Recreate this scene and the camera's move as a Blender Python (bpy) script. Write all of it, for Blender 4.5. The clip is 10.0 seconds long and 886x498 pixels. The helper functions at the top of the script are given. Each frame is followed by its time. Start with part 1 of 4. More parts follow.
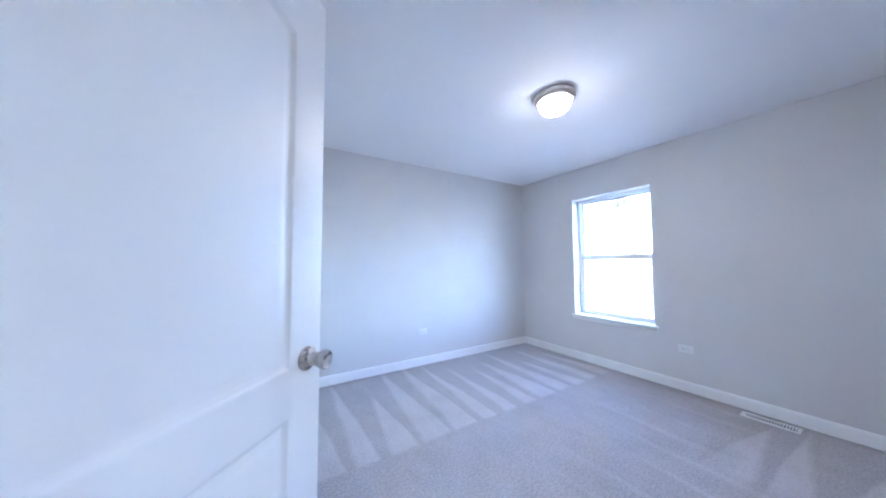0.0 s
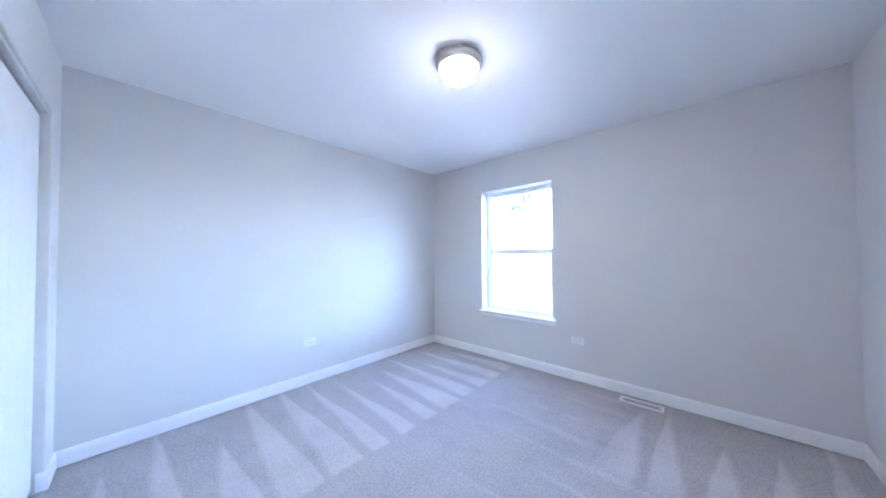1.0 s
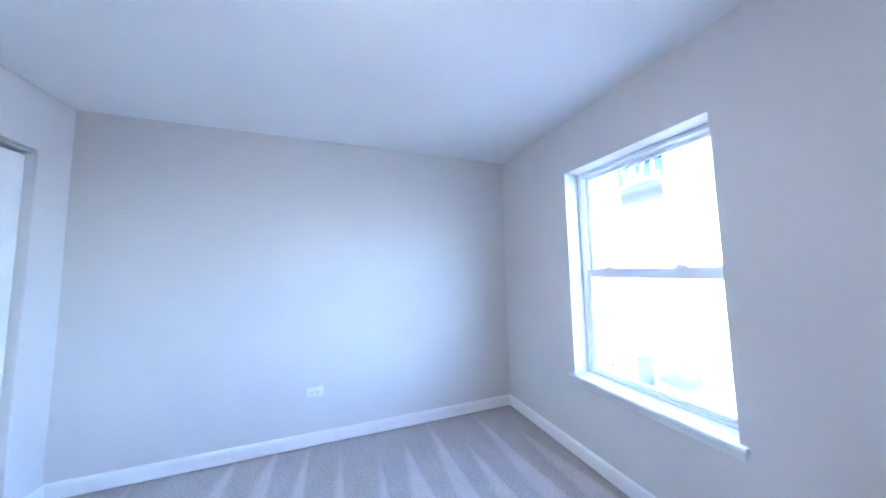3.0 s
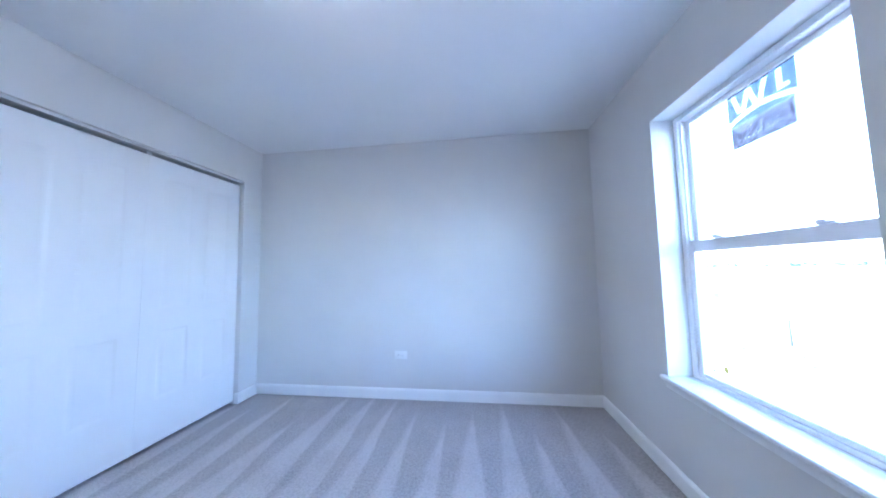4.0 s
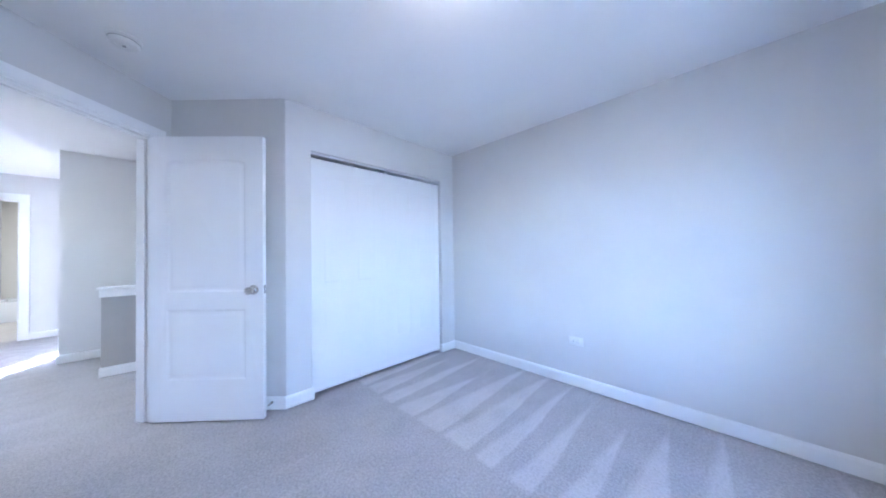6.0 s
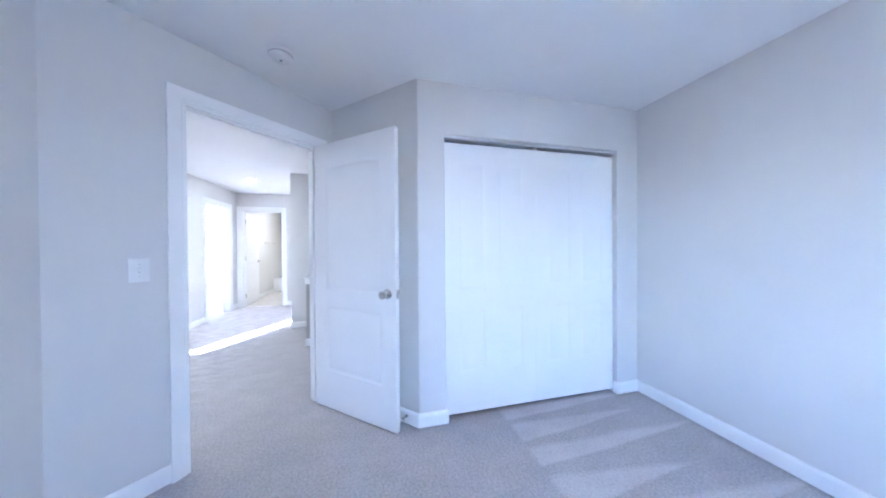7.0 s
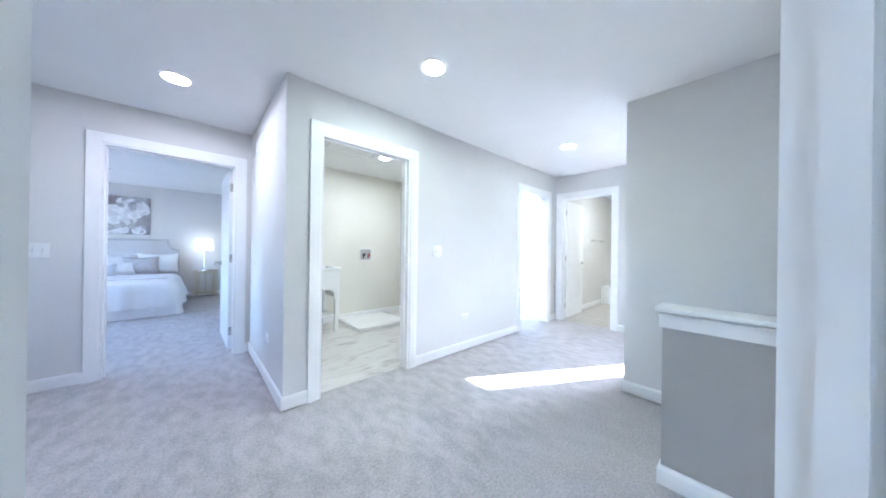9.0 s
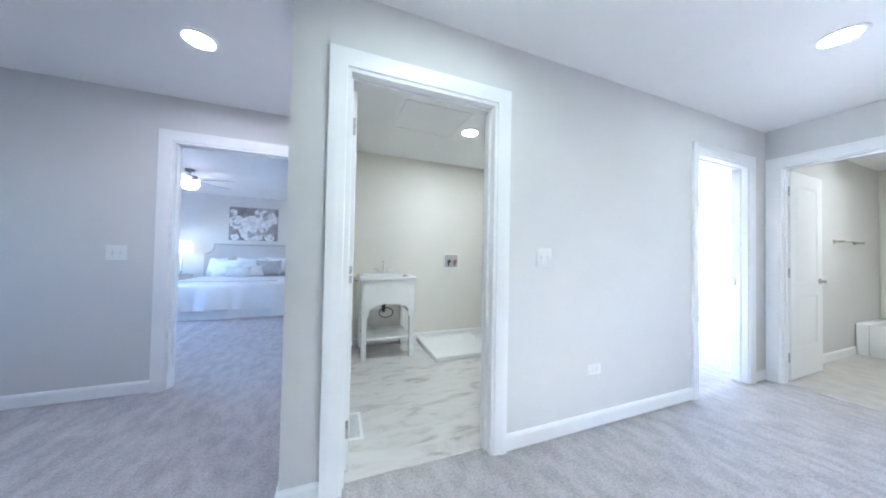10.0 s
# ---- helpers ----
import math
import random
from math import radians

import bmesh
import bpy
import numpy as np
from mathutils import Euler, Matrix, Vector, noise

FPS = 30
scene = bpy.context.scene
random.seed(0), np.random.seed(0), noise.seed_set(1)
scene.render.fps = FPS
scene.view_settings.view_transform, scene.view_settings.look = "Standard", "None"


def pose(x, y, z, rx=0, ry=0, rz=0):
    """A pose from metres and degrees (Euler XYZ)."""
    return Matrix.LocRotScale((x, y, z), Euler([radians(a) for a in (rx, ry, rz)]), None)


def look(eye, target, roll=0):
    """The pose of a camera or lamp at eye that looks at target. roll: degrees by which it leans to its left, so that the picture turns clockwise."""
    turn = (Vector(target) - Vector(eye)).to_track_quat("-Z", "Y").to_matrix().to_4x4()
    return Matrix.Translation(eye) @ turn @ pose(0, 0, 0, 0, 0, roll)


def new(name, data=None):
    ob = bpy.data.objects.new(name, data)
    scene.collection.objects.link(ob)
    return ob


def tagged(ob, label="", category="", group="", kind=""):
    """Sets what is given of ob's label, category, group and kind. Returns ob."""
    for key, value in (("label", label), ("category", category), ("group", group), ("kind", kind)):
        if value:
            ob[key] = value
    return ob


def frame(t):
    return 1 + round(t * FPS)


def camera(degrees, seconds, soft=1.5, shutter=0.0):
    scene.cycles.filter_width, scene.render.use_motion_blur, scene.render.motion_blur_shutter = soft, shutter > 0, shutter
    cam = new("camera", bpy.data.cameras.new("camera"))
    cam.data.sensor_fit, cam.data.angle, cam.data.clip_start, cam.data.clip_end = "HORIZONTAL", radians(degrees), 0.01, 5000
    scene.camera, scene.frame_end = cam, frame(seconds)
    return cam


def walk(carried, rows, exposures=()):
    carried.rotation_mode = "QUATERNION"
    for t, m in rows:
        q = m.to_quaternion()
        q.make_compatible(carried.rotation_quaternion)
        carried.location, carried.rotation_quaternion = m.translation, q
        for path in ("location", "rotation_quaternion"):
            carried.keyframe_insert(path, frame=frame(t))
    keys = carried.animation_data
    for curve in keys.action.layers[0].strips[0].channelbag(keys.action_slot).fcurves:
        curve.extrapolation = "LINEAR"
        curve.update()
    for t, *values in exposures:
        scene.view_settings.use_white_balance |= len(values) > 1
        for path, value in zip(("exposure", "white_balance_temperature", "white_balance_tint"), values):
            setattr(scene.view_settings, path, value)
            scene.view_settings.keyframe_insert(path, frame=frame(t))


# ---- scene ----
cam = camera(115.9, 10.0, 1.9)
PATH = [
    (0, (0.246, 0.225, 1.197), (1.287, 1.929, 1.302), -0.3),
    (0.5, (0.429, 0.339, 1.169), (1.756, 1.833, 1.246), -0.4),
    (1, (0.656, 0.422, 1.229), (2.133, 1.77, 1.273), -0.4),
    (1.5, (0.944, 0.53, 1.324), (2.44, 1.856, 1.36), -0.5),
    (2, (1.262, 0.649, 1.324), (2.636, 2.1, 1.384), -0.7),
    (3.5, (2.279, 0.804, 1.251), (2.481, 2.786, 1.419), -1.0),
    (4, (2.498, 0.675, 1.168), (2.249, 2.654, 1.313), -1.1),
    (4.5, (2.68, 0.521, 1.096), (2.035, 2.411, 1.199), -1.0),
    (5, (2.777, 0.461, 1.09), (1.838, 2.225, 1.147), -0.9),
    (5.2, (2.789, 0.478, 1.096), (1.757, 2.19, 1.148), -0.9),
    (6.5, (2.514, 0.862, 1.219), (0.81, 1.909, 1.229), -0.6),
    (7, (2.206, 1.016, 1.24), (0.269, 1.512, 1.225), -0.4),
    (7.5, (1.748, 1.099, 1.252), (-0.247, 0.966, 1.216), -0.1),
    (8, (1.214, 1.025, 1.23), (-0.666, 0.343, 1.194), 0.2),
    (8.5, (0.667, 0.822, 1.208), (-0.983, -0.307, 1.179), 0.6),
    (8.8, (0.347, 0.635, 1.181), (-1.127, -0.716, 1.169), 0.7),
    (9, (0.156, 0.497, 1.155), (-1.188, -0.984, 1.156), 0.8),
    (9.5, (-0.231, 0.127, 1.132), (-1.246, -1.596, 1.143), 0.9),
    (10, (-0.539, -0.306, 1.14), (-1.256, -2.173, 1.177), 1.1),
]
walk(cam, [(t, look(eye, target, roll)) for t, eye, target, roll in PATH], [
    (0.0, 5.62, 4970, 18), (1.0, 5.82, 4990, 18), (1.5, 5.83, 4980, 18), (2.2, 5.78, 4920, 18), (3.5, 5.47, 4830, 16), (4.5, 5.22, 4800, 17), (5.5, 5.43, 4820, 18),
    (6.5, 5.62, 4960, 19), (7.5, 5.62, 4960, 18), (8.0, 5.55, 4950, 18), (8.5, 5.49, 4970, 15), (9.0, 5.44, 5020, 11), (10.0, 5.12, 5020, 11)])

# ---- world and sun ----
world = bpy.data.worlds.new("world")
scene.world = world
world.use_nodes = True
wn, wl = world.node_tree.nodes, world.node_tree.links
sky = wn.new("ShaderNodeTexSky")
sky.sky_type, sky.sun_disc = "NISHITA", False
SUN_EL = radians(31)
sky.sun_elevation, sky.sun_rotation = SUN_EL, radians(-60)
wl.new(sky.outputs["Color"], wn["Background"].inputs["Color"])
wn["Background"].inputs["Strength"].default_value = 0.15
sun = new("sun", bpy.data.lights.new("sun", "SUN"))
sun.data.energy, sun.data.angle, sun.data.color = 2.4, radians(0.5), (1.0, 0.95, 0.88)
SUN_FROM = Vector((-0.865 * math.cos(SUN_EL), 0.50 * math.cos(SUN_EL), math.sin(SUN_EL)))
sun.matrix_world = look(SUN_FROM * 40, (0, 0, 0))

H = 2.385          # ceiling height
TH = 0.115         # partition thickness
CASE = 0.085       # casing width

# ---- materials ----
def material(name, color, rough=0.5, metal=0.0, color2=None, scale=6.0, bump=0.0, bump_scale=120.0, spec=0.5, detail=4.0, stretch=(1, 1, 1)):
    m = bpy.data.materials.new(name)
    m.use_nodes = True
    n, l = m.node_tree.nodes, m.node_tree.links
    b = n["Principled BSDF"]
    b.inputs["Base Color"].default_value = (*color, 1)
    b.inputs["Roughness"].default_value, b.inputs["Metallic"].default_value = rough, metal
    b.inputs["Specular IOR Level"].default_value = spec
    tc, mp = n.new("ShaderNodeTexCoord"), n.new("ShaderNodeMapping")
    mp.inputs["Scale"].default_value = stretch
    l.new(tc.outputs["Object"], mp.inputs["Vector"])
    if color2:
        t = n.new("ShaderNodeTexNoise")
        t.inputs["Scale"].default_value, t.inputs["Detail"].default_value = scale, detail
        l.new(mp.outputs["Vector"], t.inputs["Vector"])
        r = n.new("ShaderNodeValToRGB")
        r.color_ramp.elements[0].position, r.color_ramp.elements[1].position = 0.35, 0.68
        r.color_ramp.elements[0].color, r.color_ramp.elements[1].color = (*color, 1), (*color2, 1)
        l.new(t.outputs["Fac"], r.inputs["Fac"])
        l.new(r.outputs["Color"], b.inputs["Base Color"])
        rr = n.new("ShaderNodeMapRange")
        rr.inputs["To Min"].default_value, rr.inputs["To Max"].default_value = max(rough - 0.06, 0.02), min(rough + 0.06, 1)
        l.new(t.outputs["Fac"], rr.inputs["Value"])
        l.new(rr.outputs["Result"], b.inputs["Roughness"])
    if bump:
        t2 = n.new("ShaderNodeTexNoise")
        t2.inputs["Scale"].default_value, t2.inputs["Detail"].default_value = bump_scale, 3.0
        l.new(mp.outputs["Vector"], t2.inputs["Vector"])
        bp = n.new("ShaderNodeBump")
        bp.inputs["Strength"].default_value, bp.inputs["Distance"].default_value = bump, 0.004
        l.new(t2.outputs["Fac"], bp.inputs["Height"])
        l.new(bp.outputs["Normal"], b.inputs["Normal"])
    return m


def glow(name, color, strength, rise=None):
    """A surface that gives off light. rise (z, strength, z, strength): a bowl lit from inside, dimmer at its rim than under its bulbs."""
    m = bpy.data.materials.new(name)
    m.use_nodes = True
    b = m.node_tree.nodes["Principled BSDF"]
    b.inputs["Base Color"].default_value = (0.9, 0.9, 0.88, 1)
    b.inputs["Emission Color"].default_value = (*color, 1)
    b.inputs["Emission Strength"].default_value = strength
    if rise:
        n, l = m.node_tree.nodes, m.node_tree.links
        tc, sep, mr = n.new("ShaderNodeTexCoord"), n.new("ShaderNodeSeparateXYZ"), n.new("ShaderNodeMapRange")
        for key, value in zip(("From Min", "To Min", "From Max", "To Max"), rise):
            mr.inputs[key].default_value = value
        l.new(tc.outputs["Object"], sep.inputs[0])
        l.new(sep.outputs["Z"], mr.inputs["Value"])
        l.new(mr.outputs["Result"], b.inputs["Emission Strength"])
    return m


def glass(name, color=(1, 1, 1), rough=0.0):
    m = bpy.data.materials.new(name)
    m.use_nodes = True
    b = m.node_tree.nodes["Principled BSDF"]
    b.inputs["Base Color"].default_value = (*color, 1)
    b.inputs["Roughness"].default_value, b.inputs["Transmission Weight"].default_value, b.inputs["IOR"].default_value = rough, 1.0, 1.45
    return m


def carpet_material():
    """Cut-pile carpet: speckled yarn and the strokes that a vacuum cleaner left in the pile."""
    m = bpy.data.materials.new("carpet")
    m.use_nodes = True
    n, l = m.node_tree.nodes, m.node_tree.links
    b = n["Principled BSDF"]
    b.inputs["Roughness"].default_value, b.inputs["Specular IOR Level"].default_value = 0.95, 0.1
    b.inputs["Sheen Weight"].default_value, b.inputs["Sheen Roughness"].default_value = 0.15, 0.6
    tc = n.new("ShaderNodeTexCoord")
    sep = n.new("ShaderNodeSeparateXYZ")
    l.new(tc.outputs["Object"], sep.inputs[0])

    def math_node(op, a, c=None, clamp=False):
        k = n.new("ShaderNodeMath")
        k.operation, k.use_clamp = op, clamp
        for i, v in enumerate((a, c)):
            if v is None:
                continue
            if isinstance(v, (int, float)):
                k.inputs[i].default_value = v
            else:
                l.new(v, k.inputs[i])
        return k.outputs[0]

    def noise_node(scale, detail, vec=None):
        k = n.new("ShaderNodeTexNoise")
        k.inputs["Scale"].default_value, k.inputs["Detail"].default_value = scale, detail
        l.new(vec or tc.outputs["Object"], k.inputs["Vector"])
        return k.outputs["Fac"]

    X, Y = sep.outputs["X"], sep.outputs["Y"]
    wob = math_node("MULTIPLY", math_node("SUBTRACT", noise_node(1.6, 1), 0.5), 0.07)

    def chance(value, seed):
        k = n.new("ShaderNodeTexWhiteNoise")
        k.noise_dimensions = "1D"
        l.new(math_node("ADD", value, seed), k.inputs["W"])
        return k.outputs["Value"]

    def strokes(across, along, start, length, pitch, phase, wide=0.46):
        """Light pointed wedges of that pitch across, wide at start, each of its own length, lean and width."""
        place = math_node("DIVIDE", math_node("ADD", math_node("ADD", across, wob), phase), pitch)
        which = math_node("FLOOR", place)
        long_, lean, broad = chance(which, 3.7 + phase), chance(which, 17.2 + phase), chance(which, 41.9 + phase)
        v = math_node("DIVIDE", math_node("SUBTRACT", along, start), length, True)
        v = math_node("DIVIDE", v, math_node("ADD", 0.72, math_node("MULTIPLY", long_, 0.5)), True)
        u = math_node("SUBTRACT", math_node("FRACT", place), 0.5)
        u = math_node("ADD", u, math_node("MULTIPLY", math_node("SUBTRACT", lean, 0.5), math_node("MULTIPLY", v, 0.5)))
        width = math_node("MULTIPLY", math_node("ADD", wide * 0.72, math_node("MULTIPLY", broad, wide * 0.5)), math_node("SUBTRACT", 1.0, math_node("POWER", v, 1.25)))
        soft = math_node("MULTIPLY", math_node("ADD", width, u), 6.0, True)
        crisp = math_node("MULTIPLY", math_node("SUBTRACT", width, u), 12.0, True)
        return math_node("MULTIPLY", soft, crisp)

    north = strokes(X, Y, 1.92, 1.35, 0.235, 0.05)
    in_north = math_node("MULTIPLY", math_node("SUBTRACT", math_node("ADD", Y, math_node("MULTIPLY", wob, 0.5)), 1.92), 30.0, True)
    east = strokes(Y, math_node("MULTIPLY", X, -1.0), -2.5, -0.85, 0.225, 0.0)
    in_east = math_node("MULTIPLY", math_node("SUBTRACT", X, 2.35), 5.0, True)
    in_east = math_node("MULTIPLY", in_east, math_node("SUBTRACT", 1.0, in_north))
    in_east = math_node("MULTIPLY", in_east, math_node("MULTIPLY", math_node("ADD", Y, 0.35), 20.0, True))
    in_east = math_node("MULTIPLY", in_east, math_node("MULTIPLY", math_node("SUBTRACT", 1.0, Y), 4.0, True))
    mid = math_node("MULTIPLY", strokes(X, Y, 0.3, 1.7, 0.24, 0.12, 0.2), 0.5)
    in_mid = math_node("MULTIPLY", math_node("SUBTRACT", 1.0, in_north), math_node("SUBTRACT", 1.0, in_east))
    in_mid = math_node("MULTIPLY", in_mid, math_node("MULTIPLY", math_node("SUBTRACT", X, 0.7), 2.0, True))
    nap = math_node("ADD", math_node("MULTIPLY", north, in_north), math_node("MULTIPLY", math_node("MULTIPLY", east, 1.15), in_east))
    nap = math_node("ADD", nap, math_node("MULTIPLY", mid, in_mid))
    drift = noise_node(3.0, 5)
    nap = math_node("MULTIPLY", nap, math_node("ADD", drift, 0.45))
    yarn = noise_node(170, 3)
    tuft = noise_node(72, 2)
    v = math_node("ADD", 0.75, math_node("MULTIPLY", nap, 0.29))
    v = math_node("ADD", v, math_node("MULTIPLY", math_node("SUBTRACT", yarn, 0.5), 0.85))
    v = math_node("ADD", v, math_node("MULTIPLY", math_node("SUBTRACT", tuft, 0.5), 0.8))
    v = math_node("ADD", v, math_node("MULTIPLY", math_node("SUBTRACT", drift, 0.5), 0.26))
    tread = n.new("ShaderNodeMapping")
    tread.inputs["Rotation"].default_value, tread.inputs["Scale"].default_value = (0, 0, 0.9), (1.5, 0.8, 1)
    l.new(tc.outputs["Object"], tread.inputs["Vector"])
    v = math_node("ADD", v, math_node("MULTIPLY", math_node("SUBTRACT", noise_node(6.5, 5, tread.outputs["Vector"]), 0.5), 0.26))
    hall = math_node("MULTIPLY", math_node("SUBTRACT", -0.25, Y), 4.0, True)
    scuff = math_node("MULTIPLY", math_node("SUBTRACT", noise_node(9.0, 4, tread.outputs["Vector"]), 0.5), 4.0)
    scuff = math_node("MINIMUM", math_node("MAXIMUM", scuff, -0.5), 0.5)
    v = math_node("ADD", v, math_node("MULTIPLY", math_node("MULTIPLY", scuff, hall), 0.20))
    mix = n.new("ShaderNodeMix")
    mix.data_type = "RGBA"
    mix.inputs["A"].default_value, mix.inputs["B"].default_value = (0.102, 0.094, 0.093, 1), (0.635, 0.60, 0.592, 1)
    l.new(math_node("MULTIPLY", v, 0.87, True), mix.inputs["Factor"])
    l.new(mix.outputs["Result"], b.inputs["Base Color"])
    bp = n.new("ShaderNodeBump")
    bp.inputs["Strength"].default_value, bp.inputs["Distance"].default_value = 0.8, 0.006
    l.new(math_node("ADD", math_node("MULTIPLY", yarn, 0.6), math_node("MULTIPLY", tuft, 0.6)), bp.inputs["Height"])
    l.new(bp.outputs["Normal"], b.inputs["Normal"])
    return m


PAINT = material("greige_paint", (0.69, 0.677, 0.652), 0.6, color2=(0.715, 0.702, 0.677), scale=2.2, bump=0.10, bump_scale=260, spec=0.35)
CEIL = material("ceiling_paint", (0.88, 0.875, 0.86), 0.75, color2=(0.90, 0.895, 0.88), scale=1.7, bump=0.15, bump_scale=220, spec=0.25)
TRIM = material("white_trim_paint", (0.87, 0.865, 0.85), 0.36, color2=(0.90, 0.895, 0.88), scale=4, bump=0.03, bump_scale=60)
DOOR = material("white_door_paint", (0.85, 0.845, 0.83), 0.36, color2=(0.866, 0.861, 0.846), scale=2.5, bump=0.012, bump_scale=140)
VINYL = material("white_vinyl", (0.88, 0.88, 0.88), 0.35, color2=(0.90, 0.90, 0.90), scale=5)
PLATE = material("white_plastic", (0.80, 0.80, 0.78), 0.35, color2=(0.83, 0.83, 0.81), scale=20)
NICKEL = material("brushed_nickel", (0.42, 0.39, 0.36), 0.28, 1.0, color2=(0.55, 0.52, 0.48), scale=40, bump=0.05, bump_scale=300)
CHROME = material("chrome", (0.75, 0.75, 0.76), 0.08, 1.0, color2=(0.8, 0.8, 0.8), scale=20)
DARK = material("dark_slot", (0.03, 0.03, 0.032), 0.6, color2=(0.05, 0.05, 0.05), scale=30)
CARPET = carpet_material()
GLASS = glass("window_glass")
CREAM = material("cream_paint", (0.78, 0.755, 0.68), 0.6, color2=(0.80, 0.775, 0.70), scale=2, bump=0.08, bump_scale=260, spec=0.3)
BULB = glow("lit_bowl_glass", (1.0, 0.87, 0.70), 1.2, (-0.080, 0.36, -0.122, 3.4))
FANBULB = glow("lit_fan_bowl", (1.0, 0.83, 0.77), 1.5)
WARM = glow("lit_warm_lens", (1.0, 0.94, 0.78), 10.5)
LENS = glow("lit_downlight_lens", (0.95, 0.96, 0.74), 7.5)
SOFT = glow("lit_soft_lens", (0.95, 0.96, 0.74), 2.6)
ADDED_BATHLENS = glow("lit_added_bath_lens", (1.0, 0.92, 0.75), 13.0)
BRIGHT = glow("lit_bright_lens", (1.0, 0.89, 0.84), 8.5)
SHADE = glow("lit_lamp_shade", (1.0, 0.90, 0.76), 0.07)


# ---- mesh helpers ----
def bm_new():
    return bmesh.new()


def box(bm, x0, y0, z0, x1, y1, z1, bevel=0.0, seg=2):
    r = bmesh.ops.create_cube(bm, size=1.0, matrix=Matrix.Translation(((x0 + x1) / 2, (y0 + y1) / 2, (z0 + z1) / 2)) @ Matrix.Diagonal((x1 - x0, y1 - y0, z1 - z0, 1)))
    if bevel:
        edges = list({e for v in r["verts"] for e in v.link_edges})
        bmesh.ops.bevel(bm, geom=edges, offset=bevel, segments=seg, profile=0.5, affect="EDGES")
    return bm


def lathe(bm, profile, seg=32, m=Matrix()):
    """A surface of revolution round local z from (radius, height) rows."""
    rings = []
    for r, z in profile:
        if r < 1e-6:
            rings.append([bm.verts.new(m @ Vector((0, 0, z)))])
        else:
            rings.append([bm.verts.new(m @ Vector((r * math.cos(2 * math.pi * i / seg), r * math.sin(2 * math.pi * i / seg), z))) for i in range(seg)])
    for a, b in zip(rings, rings[1:]):
        for i in range(seg):
            j = (i + 1) % seg
            if len(a) == 1 and len(b) == 1:
                continue
            if len(a) == 1:
                bm.faces.new((a[0], b[i], b[j]))
            elif len(b) == 1:
                bm.faces.new((a[i], a[j], b[0]))
            else:
                bm.faces.new((a[i], a[j], b[j], b[i]))
    bmesh.ops.recalc_face_normals(bm, faces=bm.faces[:])
    return bm


def tube(bm, points, r, seg=10):
    pts = [Vector(p) for p in points]
    rings = []
    for i, p in enumerate(pts):
        d = (pts[min(i + 1, len(pts) - 1)] - pts[max(i - 1, 0)]).normalized()
        q = d.to_track_quat("Z", "Y").to_matrix()
        rings.append([bm.verts.new(p + q @ Vector((r * math.cos(2 * math.pi * k / seg), r * math.sin(2 * math.pi * k / seg), 0))) for k in range(seg)])
    for a, b in zip(rings, rings[1:]):
        for k in range(seg):
            j = (k + 1) % seg
            bm.faces.new((a[k], a[j], b[j], b[k]))
    bm.faces.new(rings[0][::-1])
    bm.faces.new(rings[-1])
    bmesh.ops.recalc_face_normals(bm, faces=bm.faces[:])
    return bm


def sweep(bm, path, profile, m=Matrix()):
    """Sweeps a closed profile of (offset to the path's left, height) rows along a path in local xy, mitred at its corners."""
    pts = [Vector(p) for p in path]
    rings = []
    for i, p in enumerate(pts):
        d0 = (pts[i] - pts[i - 1]).normalized() if i else None
        d1 = (pts[i + 1] - pts[i]).normalized() if i < len(pts) - 1 else None
        d0, d1 = d0 or d1, d1 or d0
        n0, n1 = Vector((-d0.y, d0.x)), Vector((-d1.y, d1.x))
        k = (n0 + n1) / (1 + n0.dot(n1))
        rings.append([bm.verts.new(m @ Vector((p.x + k.x * a, p.y + k.y * a, b))) for a, b in profile])
    for a, b in zip(rings, rings[1:]):
        for k in range(len(profile)):
            j = (k + 1) % len(profile)
            bm.faces.new((a[k], a[j], b[j], b[k]))
    bm.faces.new(rings[0][::-1])
    bm.faces.new(rings[-1])
    bmesh.ops.recalc_face_normals(bm, faces=bm.faces[:])
    return bm


def sheet(bm, outline, move):
    """A plate of that outline (3D points), made solid by moving it along a vector."""
    a = [bm.verts.new(p) for p in outline]
    b = [bm.verts.new(Vector(p) + Vector(move)) for p in outline]
    bm.faces.new(a)
    bm.faces.new(b[::-1])
    for i in range(len(a)):
        j = (i + 1) % len(a)
        bm.faces.new((a[i], b[i], b[j], a[j]))
    bmesh.ops.recalc_face_normals(bm, faces=bm.faces[:])
    return bm


def obj(name, bm, mat, smooth=False):
    me = bpy.data.meshes.new(name)
    bm.to_mesh(me)
    bm.free()
    me.materials.append(mat)
    if smooth:
        for p in me.polygons:
            p.use_smooth = True
        me.set_sharp_from_angle(angle=radians(35))
    return new(name, me)


def part(name, bm, mat, parent, label="", smooth=True):
    o = obj(name, bm, mat, smooth)
    o.parent = parent
    return tagged(o, label)


def thing(name, m, label, category, group="", kind=""):
    e = new(name)
    e.empty_display_size = 0.05
    e.matrix_world = m
    return tagged(e, label, category, group, kind)


def structure(name, bm, mat, label, category, smooth=False):
    return tagged(obj(name, bm, mat, smooth), label, category, "", "structure")


